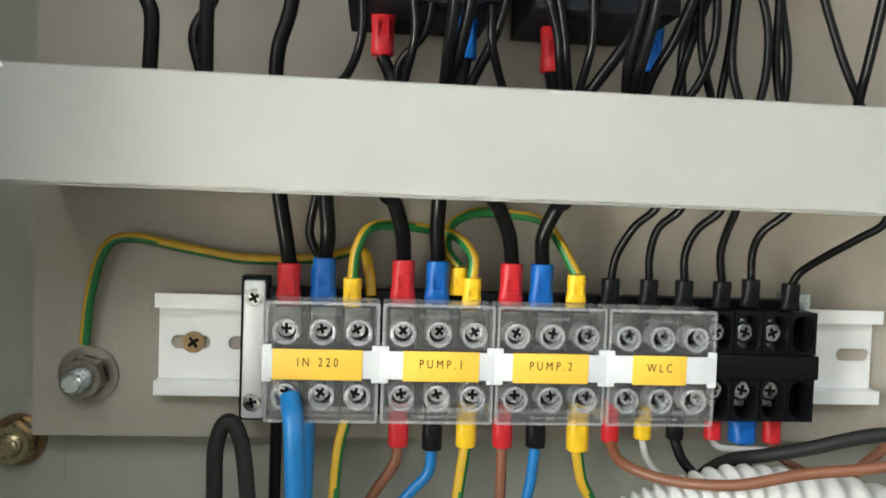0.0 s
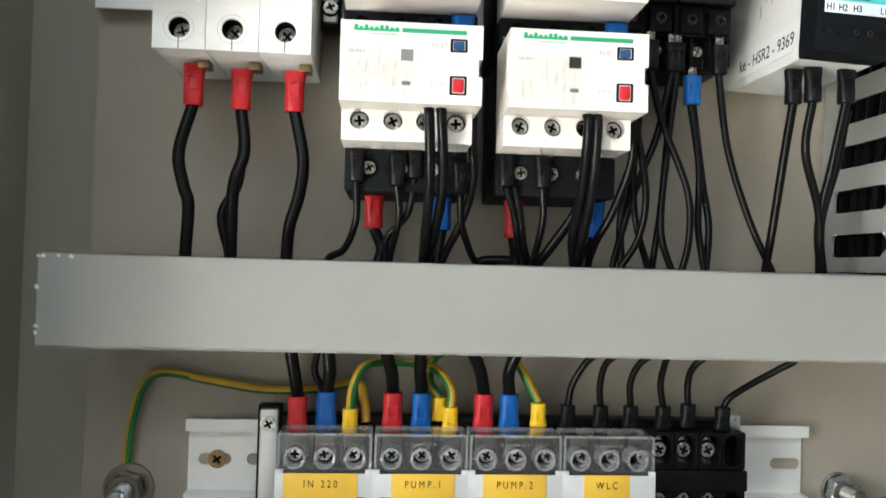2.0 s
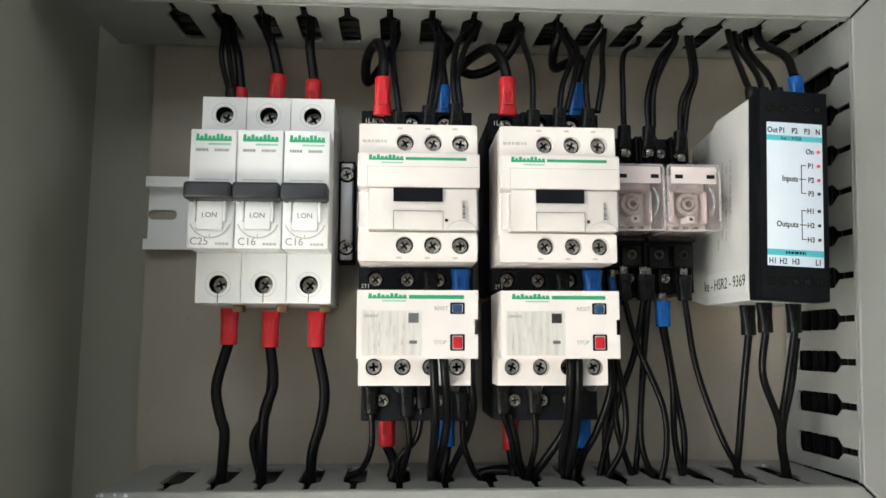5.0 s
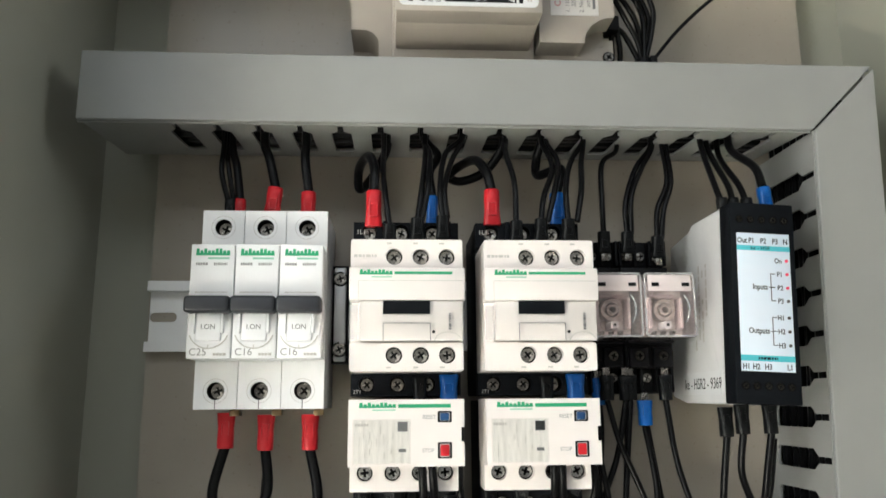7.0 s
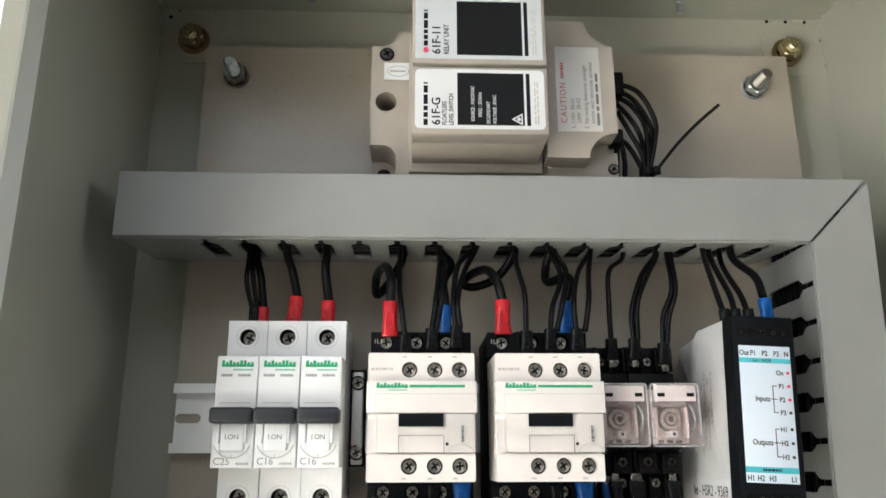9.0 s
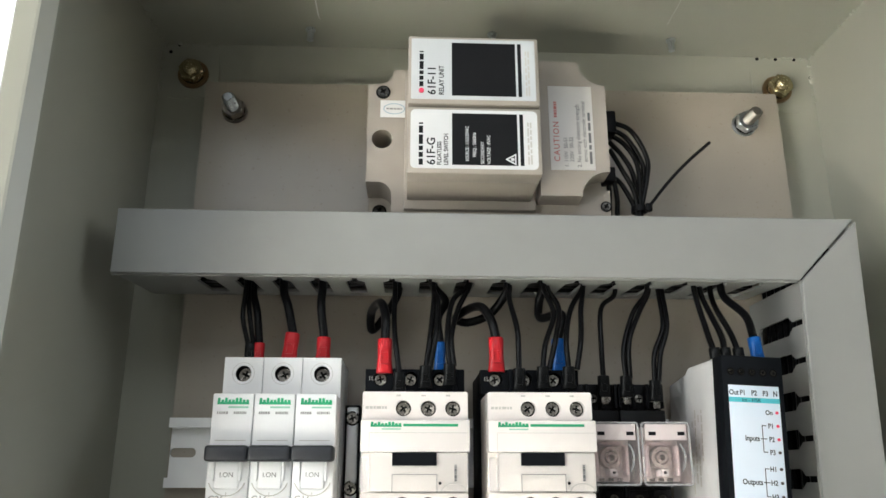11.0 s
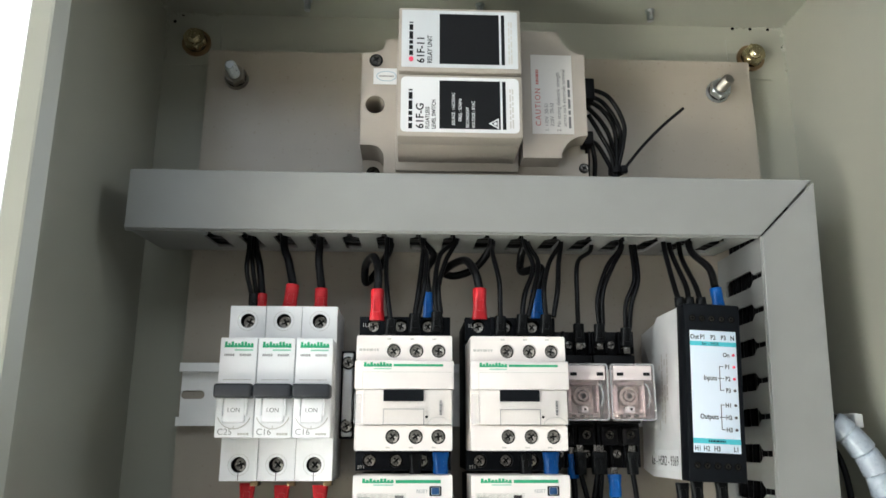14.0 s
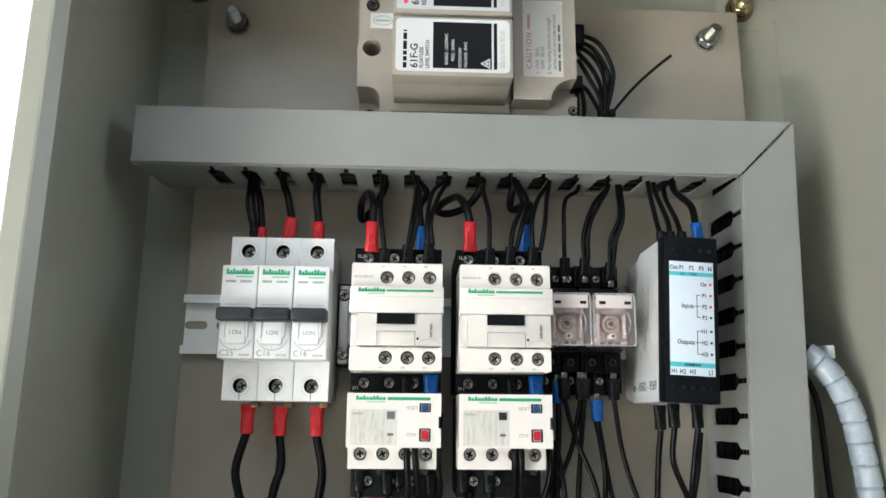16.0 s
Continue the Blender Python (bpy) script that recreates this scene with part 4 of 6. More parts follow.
def socket(x):
    t = thing("relay_socket", (x, 7.5, -2), "black relay socket on the rail with screw terminals", "relay socket", "relay sockets")
    part("body", boxed(-11, 11, 0.2, 32, -24, 22, r=0.6), M_BLACK, t)
    for s in (1, -1):
        part("terminal_housing", boxed(-11, 11, 0.2, 26, *sorted((s * 22, s * 35)), r=0.5), M_BLACK, t)
        for u in (-10.4, -3.6, 3.6, 10.4):
            part("barrier", boxed(u - 0.6, u + 0.6, 26, 31, *sorted((s * 23, s * 34.6)), r=0.2), M_BLACK, t)
    for s in (1, -1):
        for u in (-7, 0.2, 7):
            screw(t, u, 26.2, s * 28, 2.1, M_STEEL)
    for u in (-5.4, 5.4):
        bm = boxed(u - 4.2, u + 4.2, 32, 35, -23.6, -14.6, r=0.5)
        part("terminal_housing", bm, M_BLACK, t)
        screw(t, u, 35, -18.6, 2.2, M_GUN)
    return t


first = socket(166.2)
copy_thing(first, pose(0.1888, -0.0075, -0.002))


# ---- protection relay with printed front ----
def control_unit():
    t = thing("control_relay", (224.6, 7.5, -1), "grey control relay with black front and printed white label", "control relay", turn=2.6)
    side = [(2, -38), (20, -41), (62, -41), (62, 41), (30, 41), (26, 38.4), (2, 35.5)]
    bm = bmesh.new()
    prism(bm, side, [], -13.2, 13.2, "x")
    bmesh.ops.bevel(bm, geom=[e for e in bm.edges], offset=0.5, segments=1, affect="EDGES")
    part("body", bm, M_GREYBOX, t)
    part("front", boxed(-13.6, 13.6, 62, 72.4, -41.2, 41.2, r=0.8), M_CHAR, t, "black front bezel")
    # shade of the terminal holes, as flat dark discs
    for z in (34, -34):
        for u in (-9.6, -5, -0.2, 4.6, 9.2):
            bm = bmesh.new()
            disc(bm, u, z, 1.9, 72.3, 72.6, n=12)
            part("terminal_hole", bm, M_DARK, t)
    for z in (34, -34):
        for u in (-9.6, -5, -0.2, 4.6, 9.2):
            screw(t, u, 72.3, z, 1.35, M_GUN)
    part("label", boxed(-11.1, 11.1, 72.4, 72.62, -28.2, 28.2, r=0.1), M_SCREEN, t, "white printed label")
    d = 72.66
    part("teal_band", boxed(-11.1, 11.1, 72.5, d, 20.9, 23.0, r=0), M_TEAL, t)
    part("teal_band", boxed(-11.1, 11.1, 72.5, d, -24.2, -21.8, r=0), M_TEAL, t)
    for s, u in (("Out", -10.9), ("P1", -6.2), ("P2", -1.2), ("P3", 3.8), ("N", 8.4)):
        lettering(t, s, u, d, 24.0, 2.2, M_INK, width=0.8, bold=0.06)
    lettering(t, "ke - HSR", -5.4, d + 0.02, 21.2, 1.6, M_INK)
    for s, u in (("H1", -10.6), ("H2", -6.5), ("H3", -1.6), ("L1", 7.6)):
        lettering(t, s, u, d, -27.4, 2.2, M_INK, width=0.8, bold=0.06)
    bars(t, -4, 4, d + 0.01, -23.8, -22.2, M_INK, 1, seed=31)
    for s, z, on in (("On", 17.0, 1), ("P1", 11.4, 1), ("P2", 5.8, 1), ("P3", 0.4, 0), ("H1", -6.4, 0), ("H2", -12.0, 0), ("H3", -17.6, 0)):
        lettering(t, s, 7.6, d, z - 1, 2.0, M_INK, align="RIGHT", width=0.85, bold=0.06)
        bm = bmesh.new()
        disc(bm, 9.4, z, 0.65, 72.6, 73.0, n=12)
        part("led", bm, M_LED if on else M_LEDOFF, t, "lit red lamp" if on else "")
    for name, lo, hi in (("Inputs", 0.4, 11.4), ("Outputs", -17.6, -6.4)):
        mid = (lo + hi) / 2
        lettering(t, name, 1.2, d, mid - 1, 2.2, M_INK, align="RIGHT", width=0.82, bold=0.06)
        bm = boxed(2.4, 2.75, 72.6, d, lo, hi, r=0)
        for z in (lo, mid, hi):
            box(bm, 2.4 if z != mid else 1.6, 4.4, 72.6, d, z - 0.17, z + 0.17, r=0)
        part("bracket_line", bm, M_INK, t)
    # sticker and faint print on the side
    bm = boxed(-13.5, -13.3, 16, 58.5, -37.4, -27.6, r=0)
    st = part("sticker", bm, M_PAPER, t, "white sticker with a type number")
    w = lettering(t, "ke - HSR2 - 9369", 0, 0, 0, 4.7, M_INK, width=0.86)
    for v in w.data.vertices:
        x, y, z = v.co
        v.co = (y, -x, z)
    w.location = (-13.55 * MM, -18.5 * MM, -35.0 * MM)
    bm = bmesh.new()
    rnd = random.Random(5)
    for k, dd in enumerate((45, 41, 37, 33)):
        z = -18
        while z < 20:
            h = rnd.uniform(1.5, 5)
            if rnd.random() < 0.7:
                box(bm, -13.32, -13.24, dd - 0.7, dd + 0.7, z, z + h, r=0)
            z += h + 0.8
    part("small_print", bm, M_PALEINK, t)


control_unit()


# ---- level controller at the top ----
def level_controller():
    t = thing("level_controller", (52, 0, 120), "beige floatless level controller with two plug-in units, red lamp lit", "level controller")
    o = Vector((-52, 0, -120))

    def add(name, bm, mat=M_BEIGE, label=""):
        for v in bm.verts:
            v.co += o
        return part(name, bm, mat, t, label)

    bm = bmesh.new()
    def cove(cx, cz, r, a, b, n=8):
        return [(cx + r * math.cos(radians(a + (b - a) * k / n)), cz + r * math.sin(radians(a + (b - a) * k / n))) for k in range(n + 1)]
    out = [(52.5, 137), (52.5, 194), (58, 194), *cove(58, 202, 8, 270, 360), (66, 203), (163, 203), (163, 187), (176, 187), (176, 134), (181, 134), (181, 119), (66, 119), *cove(58.5, 129.5, 7.5, 0, 90)]
    prism(bm, out, [circle(60.5, 161.5, 5.5)], 12, 36)
    add("base", bm)
    add("foot", boxed(52.5, 163, 0.05, 12, 119, 203, r=0.8))
    add("tray", boxed(72.5, 141, 36, 39.5, 121, 200.5, r=0.8))
    for x, z in ((59, 129), (60.5, 189), (178.5, 125)):
        screw(t, x - 52, 12.1 if z < 130 and x < 170 else 36.2, z - 120, 3.2 if x < 170 else 2.4, M_GUN)
    for x0, x1, d0, d1, z0, z1 in ((178.5, 186, 28, 40, 166, 179), (179, 185, 26, 36, 140, 148)):
        add("plug", boxed(x0, x1, d0, d1, z0, z1, r=0.8), M_BLACK, "black wire plug")
    bm = bmesh.new()
    disc(bm, 60.5, 161.5, 5.4, 12, 12.4)
    add("hole_shade", bm, M_DARK)
    # plug-in units
    for z0, z1, name in ((125, 159.3, "lower"), (160.9, 197.8, "upper")):
        bm = boxed(74, 138, 39.6, 66, z0 + 0.6, z1, r=0.6)
        box(bm, 74, 138, 66.1, 78, z0, z1, r=0.9)
        u = add("plug_in_unit", bm)
        zc0, zc1 = z0 + 2.4, z1 - 1.6
        face = bmesh.new()
        prism(face, rounded(75.6, 136.2, zc0, zc1, 2.4 if name == "lower" else 0.5), [], 77.9, 78.25)
        for v in face.verts:
            v.co += o
        part("label", face, M_PAPER if name == "lower" else M_DULLABEL, u, "white printed label with a black panel")

        def ink(*b, mat=M_INK):
            bm2 = boxed(*b, r=0)
            for v in bm2.verts:
                v.co += o
            part("printed_panel", bm2, mat, u)

        h = zc1 - zc0
        ink(95.3, 126.5, 78.2, 78.32, zc0 + 0.06 * h, zc1 - 0.06 * h)
        ink(127.6, 129.4, 78.2, 78.32, zc0 + 0.06 * h, zc1 - 0.06 * h)
        d = 78.3
        zb = zc0 + 1.6
        bars(u, 78.9 - 52, 82.2 - 52, d, zb - 120 + (5 if name == "upper" else 0), zc1 - 120 - 7, M_INK, 1, upright=True, seed=41)
        bars(u, 131 - 52, 133.6 - 52, d, zb - 120 + 1, zc1 - 120 - 6, M_PALEINK, 2, upright=True, seed=42)
        if name == "lower":
            lettering(u, "61F-G", 87.2 - 52, d, zb - 120, 3.9, M_INK, upright=True, bold=0.1)
            lettering(u, "FLOATLESS", 90.2 - 52, d, zb - 120, 2.0, M_INK, upright=True, width=0.85, bold=0.06)
            lettering(u, "LEVEL SWITCH", 93.4 - 52, d, zb - 120, 2.0, M_INK, upright=True, width=0.85, bold=0.06)
            lettering(u, "SOURCE : 110/220VAC", 103.2 - 52, d + 0.04, zb + 2.2 - 120, 1.6, M_PAPER, upright=True, width=0.8, bold=0.02)
            lettering(u, "FREQ. : 50/60Hz", 106.6 - 52, d + 0.04, zb + 4.4 - 120, 1.6, M_PAPER, upright=True, width=0.8, bold=0.02)
            lettering(u, "SECONDARY", 110.4 - 52, d + 0.04, zb + 0.8 - 120, 1.6, M_PAPER, upright=True, width=0.85, bold=0.02)
            lettering(u, "VOLTAGE : 8VAC", 113.4 - 52, d + 0.04, zb + 0.8 - 120, 1.6, M_PAPER, upright=True, width=0.85, bold=0.02)
            bm = bmesh.new()
            tri = [(125.6, zb + 0.4), (125.6, zb + 6.4), (120.4, zb + 3.4)]
            mid = (123.9, zb + 3.4)
            prism(bm, tri, [[(mid[0] + 0.62 * (a - mid[0]), mid[1] + 0.62 * (b - mid[1])) for a, b in tri]], 78.3, 78.37)
            disc(bm, 123.9, zb + 3.4, 0.9, 78.3, 78.37, n=10)
            for v in bm.verts:
                v.co += o
            part("safety_mark", bm, M_PAPER, u)
        else:
            lettering(u, "61F-11", 87.4 - 52, d, zb - 120 + 0.6, 3.9, M_INK, upright=True, bold=0.1)
            lettering(u, "RELAY UNIT", 91.4 - 52, d, zb - 120 + 0.6, 2.4, M_INK, upright=True, width=0.85, bold=0.06)
            bm = bmesh.new()
            disc(bm, 80.6, zb + 2.6, 1.2, 78.2, 79.2, n=14)
            for v in bm.verts:
                v.co += o
            part("led", bm, M_LED, u, "lit red lamp")
    # terminal cover with scooped corners
    bm = bmesh.new()
    out = [(142, 125.5), (163, 125.5), *cove(177, 125, 13.8, 178, 92), (178, 139), (178, 188), *cove(178, 202, 14, 270, 182), (164, 202), (142, 202)]
    prism(bm, out, [], 36, 50)
    cover = add("terminal_cover", bm, M_BEIGE)
    face = boxed(147.6, 170.6, 49.9, 50.25, 139.5, 187.2, r=0.1)
    for v in face.verts:
        v.co += o
    part("caution_label", face, M_WARMLABEL, cover, "white caution label with red heading")
    lettering(cover, "CAUTION", 152.4 - 52, 50.3, 144 - 120, 3.0, M_REDINK, upright=True, gap=1.25, bold=0.04)
    bars(cover, 149.6 - 52, 152.2 - 52, 50.28, 169 - 120, 178 - 120, M_REDINK, 1, upright=True, seed=51)
    lettering(cover, "1. 110V  S0-S1", 156.6 - 52, 50.3, 141 - 120, 2.0, M_GREYINK, upright=True)
    lettering(cover, "220V  S0-S2", 159.6 - 52, 50.3, 144 - 120, 2.0, M_GREYINK, upright=True)
    lettering(cover, "2. No testing dielectric strength", 163.4 - 52, 50.3, 141 - 120, 2.1, M_GREYINK, upright=True, width=0.92)
    lettering(cover, "across each electrode terminal", 166.6 - 52, 50.3, 144 - 120, 2.1, M_GREYINK, upright=True, width=0.92)
    bars(cover, 167.4 - 52, 169.6 - 52, 50.28, 143 - 120, 172 - 120, M_GREYINK, 1, upright=True, seed=52)
    # round paper tag stuck on the flange
    tag = boxed(59.2, 74, 36.2, 36.6, 174, 184, r=0.1)
    for v in tag.verts:
        v.co += o
    tg = part("inspection_tag", tag, M_PAPER, t, "small white tag with an oval stamp")
    bm = bmesh.new()
    oval = lambda a, b: [(66.6 + a * math.cos(math.tau * k / 28), 179 + b * math.sin(math.tau * k / 28)) for k in range(28)]
    prism(bm, oval(5.8, 3.2), [oval(5.4, 2.85)], 36.6, 36.7)
    for v in bm.verts:
        v.co += o
    part("oval_stamp", bm, material("stamp_ink", (0.25, 0.4, 0.5), 0.5), tg)
    bars(tg, 62.4 - 52, 70.8 - 52, 36.62, 178.2 - 120, 179.8 - 120, M_MIDINK, 1, seed=53)


level_controller()

# ---- terminal blocks on the lower rail ----
def terminal_base():
    t = thing("terminal_strip", (34, 7.5, -194), "black screw terminal strip on the lower rail", "terminal strip")
    part("body", boxed(0.4, 180.4, 0.2, 9, -20.5, 20.5, r=0.5), M_BLACK, t)
    rows = [42, 52.5, 63, 77, 88, 99, 112, 123.5, 135, 148, 159.5, 171, 181.5, 191.3, 201.1, 210.2]
    bm = bmesh.new()
    for x in rows[:-4]:
        for s in (-5.2, 5.2):
            box(bm, x + s - 34 - 0.6, x + s - 34 + 0.6, 9, 19, -18, 18, r=0.2)
    box(bm, 0.4, 140, 9, 21, -3.6, 3.4, r=0.3)
    part("barrier", bm, M_BLACK, t)
    for x in rows[-4:]:
        for z0, z1 in ((3.5, 17.5), (-19, -4.5)):
            bm = bmesh.new()
            prism(bm, [(x - 38.7, z0), (x - 29.3, z0), (x - 29.3, z1), (x - 38.7, z1)], [rounded(x - 37.8, x - 30.2, z0 + 1, z1 - 1, 3.6)], 9, 18)
            part("open_barrier", bm, M_BLACK, t)
    part("divider", boxed(142.2, 180.8, 9, 20.5, -4.4, 3.4, r=0.4), M_BLACK, t)
    for k, x in enumerate(rows):
        for z in (10.2, -9.2):
            if k == 15:
                continue
            if k < 12:
                bm = boxed(x - 34 - 3.9, x - 34 + 3.9, 9, 22, z - 3.8, z + 3.8 + (2 if z > 0 else 0), r=0.6)
                part("clamp_plate", bm, M_GUN, t)
                bm = bmesh.new()
                disc(bm, x - 34, z, 2.3, 22, 26.1, n=14)
                part("screw_shank", bm, M_GUN, t)
            else:
                part("clamp_plate", boxed(x - 34 - 2.4, x - 34 + 2.4, 9, 13.2, z - 6.0, z + 6.0, r=0.8), M_CLAMP, t)
            screw(t, x - 34, 26.0 if k < 12 else 14.2, z, 2.7 if k < 12 else 3.0, M_CHROME if k > 11 else M_DARKCHROME)
    return t


terminal_base()


def torus(bm, cx, cd, cz, big, small, n=24, m=8):
    """A rounded ring that faces out of the plate."""
    rows = [[bm.verts.new((cx + (big + small * math.cos(math.tau * j / m)) * math.cos(math.tau * k / n), cd + small * math.sin(math.tau * j / m),
                           cz + (big + small * math.cos(math.tau * j / m)) * math.sin(math.tau * k / n))) for j in range(m)] for k in range(n)]
    for k in range(n):
        for j in range(m):
            bm.faces.new((rows[k][j], rows[k][(j + 1) % m], rows[(k + 1) % n][(j + 1) % m], rows[(k + 1) % n][j]))


def terminal_cover(x0, x1, l0, l1, words):
    t = thing("terminal_cover", (x0, 27, -193), "clear plastic terminal cover with yellow label " + words, "terminal cover", "terminal covers")
    w = x1 - x0
    p = w / 3.0
    centres = [w / 2 - 10.7, w / 2, w / 2 + 10.7]
    holes = [circle(c, z, 2.9, 18) for c in centres for z in (9.0, -10.2)]
    bm = bmesh.new()
    prism(bm, rounded(0, w, -18, 18, 0.8, 2), holes, 11.8, 13)
    prism(bm, rounded(0, w, -18, 18, 0.8, 2), [rounded(1.1, w - 1.1, -16.9, 16.9, 0.4, 2)], 0, 11.8)
    part("shell", bm, M_CLEAR, t)
    # hazier frames put the shell's bright edge lines into the material
    bm = bmesh.new()
    prism(bm, rounded(0.02, w - 0.02, -17.98, 17.98, 0.8, 2), [rounded(0.9, w - 0.9, -17.1, 17.1, 0.4, 2)], 13.02, 13.3)
    prism(bm, rounded(0.02, w - 0.02, -17.98, 17.98, 0.8, 2), [rounded(1.6, w - 1.6, -16.4, 16.4, 0.4, 2)], -0.8, -0.02)
    part("edge", bm, M_EDGE, t)
    for c in centres:
        for z in (9.0, -10.2):
            bm = bmesh.new()
            ring(bm, c, z, 3.9, 2.9, 6, 13.2)
            collar = part("screw_collar", bm, M_EDGE, t)
            bm = bmesh.new()
            torus(bm, c, 13.3, z, 3.5, 0.42)
            torus(bm, c, 11.0, z, 3.0, 0.3)
            part("rim", bm, M_LIP, collar)
    strip = boxed(0.4, w - 0.4, 13.05, 13.7, -4.6, 3.8, r=0.3)
    box(strip, -0.6, 2.2, 12.2, 13.6, -5.8, 5.2, r=0.3)
    box(strip, w - 2.2, w + 0.4, 12.2, 13.6, -5.8, 5.2, r=0.3)
    s = part("label_strip", strip, M_STRIP, t, "white marker strip")
    part("yellow_label", boxed(l0 - x0, l1 - x0, 13.7, 14.0, -5.0, 4.0, r=0.1), M_TAPE, s, "yellow tape label reading " + words)
    lettering(s, words, (l0 + l1) / 2 - x0, 14.03, -1.0, 2.6, M_INK, align="CENTER", width=0.78, gap=1.55)
    bars(t, w / 2 - 6, w / 2 + 6, 13.02, 13.8, 15.0, M_LIP, 1, seed=61)
    bars(t, w / 2 - 6, w / 2 + 6, 13.02, -16.4, -15.2, M_LIP, 1, seed=62)
    return t


terminal_cover(36.3, 69.9, 38.8, 65, "IN 220")
terminal_cover(70.6, 104.4, 77, 99.8, "PUMP.1")
terminal_cover(105, 138.8, 110, 133.2, "PUMP.2")
terminal_cover(139.4, 173.4, 147, 164, "WLC")
solid("rail_clamp", boxed(-3, 3, 0, 12, -4, 4, r=0.6), M_ZINC, (212.5, 8, -174.5), "small zinc rail clamp behind the terminal strip", "clamp")

# ---- wires ----
wire([(-2, 36, 51), (-5, 38, 64), (-5, 36, 77), (-5, 36, 92)], 1.2, M_WIRE, 'black insulated wire running up into the cable duct', [(-1, 35, 52, 5.5, 11, M_BLACKV)], 'wires from the top duct')
wire([(0, 34, 52), (-2, 36, 64), (-4, 34, 77), (-4, 34, 92)], 1.2, M_WIRE, 'black insulated wire running up into the cable duct', [], 'wires from the top duct')
wire([(3, 34, 52), (1, 34, 67), (-2, 32, 78), (-2, 32, 92)], 1.9, M_WIRE, 'black insulated wire running up into the cable duct, red sleeve', [(3, 34, 52, 6.0, 11, M_RED, True, 0)], 'wires from the top duct')
wire([(20, 40, 56), (17, 40, 69), (14, 38, 78), (14, 38, 92)], 2.1, M_WIRE, 'black insulated wire running up into the cable duct, red sleeve', [(20, 40, 56, 7.4, 14, M_RED, True, 6)], 'wires from the top duct')
wire([(35, 40, 54), (33, 40, 69), (33, 38, 79), (33, 38, 92)], 2.1, M_WIRE, 'black insulated wire running up into the cable duct, red sleeve', [(35, 40, 54, 7.2, 13, M_RED, True, 0)], 'wires from the top duct')
wire([(65, 54, 51), (65, 52, 62), (62, 42, 71), (57, 26, 70), (57, 18, 62), (63, 16, 69), (70, 28, 79), (70, 28, 92)], 2.2, M_WIRE, 'thick black wire looped above a contactor, red sleeve', [(65, 54, 51, 7.2, 16, M_RED, True, 0)], 'wires from the top duct')
wire([(117, 54, 52), (115, 52, 61), (111, 44, 69), (105, 32, 70), (100, 24, 67), (107, 20, 66), (118, 24, 70), (126, 30, 81), (126, 30, 92)], 2.2, M_WIRE, 'thick black wire looped above a contactor, red sleeve', [(117, 54, 52, 7.4, 16, M_RED, True, 0)], 'wires from the top duct')
wire([(91, 46, 51), (90, 44, 63), (94, 38, 73), (88, 36, 82), (88, 36, 94)], 2.0, M_WIRE, 'black wire above a contactor, blue sleeve', [(91, 46, 51, 5.5, 14, M_BLUE, True, 0)], 'wires from the top duct')
wire([(148, 46, 53), (151, 42, 66), (143, 28, 67), (143, 26, 76), (145, 30, 84), (145, 30, 94)], 2.2, M_WIRE, 'thick black wire looped above a contactor, blue sleeve', [(148, 46, 53, 7, 16, M_BLUE, True, 0)], 'wires from the top duct')
wire([(72, 58, 34), (70, 56, 49), (69, 50, 61), (69, 42, 77), (69, 42, 92)], 1.3, M_WIRE, 'thin black control wire above a contactor, black sleeve', [(72, 58, 35, 6, 10, M_BLACKV, True, 0)], 'wires from the top duct')
wire([(127, 58, 36), (127, 56, 55), (125, 46, 72), (126, 40, 80), (126, 40, 92)], 1.3, M_WIRE, 'thin black control wire above a contactor, black sleeve', [(127, 58, 37, 6, 10, M_BLACKV, True, 0)], 'wires from the top duct')
wire([(84, 58, 37), (86, 56, 52), (88, 46, 71), (88, 40, 79), (88, 40, 92)], 1.3, M_WIRE, 'thin black control wire above a contactor, black sleeve', [(84, 58, 38, 6, 10, M_BLACKV, True, 0)], 'wires from the top duct')
wire([(86, 58, 37), (89, 56, 55), (90, 46, 71), (88, 40, 79), (88, 40, 92)], 1.3, M_WIRE, 'thin black control wire above a contactor', [], 'wires from the top duct')
wire([(95, 58, 38), (94, 56, 52), (97, 46, 71), (105, 40, 81), (105, 40, 92)], 1.3, M_WIRE, 'thin black control wire above a contactor, black sleeve', [(95, 58, 39, 6, 10, M_BLACKV, True, 0)], 'wires from the top duct')
wire([(97, 58, 38), (96, 56, 52), (100, 46, 68), (106, 40, 81), (106, 40, 92)], 1.3, M_WIRE, 'thin black control wire above a contactor', [], 'wires from the top duct')
wire([(138, 58, 37), (140, 56, 49), (146, 48, 65), (143, 40, 80), (143, 40, 92)], 1.3, M_WIRE, 'thin black control wire above a contactor, black sleeve', [(138, 58, 38, 6, 10, M_BLACKV, True, 0)], 'wires from the top duct')
wire([(141, 58, 37), (145, 56, 52), (149, 46, 68), (145, 40, 80), (145, 40, 92)], 1.3, M_WIRE, 'thin black control wire above a contactor', [], 'wires from the top duct')
wire([(150, 58, 37), (150, 56, 52), (155, 46, 68), (163, 40, 81), (163, 40, 92)], 1.3, M_WIRE, 'thin black control wire above a contactor, black sleeve', [(150, 58, 38, 6, 10, M_BLACKV, True, 0)], 'wires from the top duct')
wire([(154, 58, 37), (157, 56, 52), (160, 46, 68), (163, 40, 81), (163, 40, 92)], 1.3, M_WIRE, 'thin black control wire above a contactor', [], 'wires from the top duct')
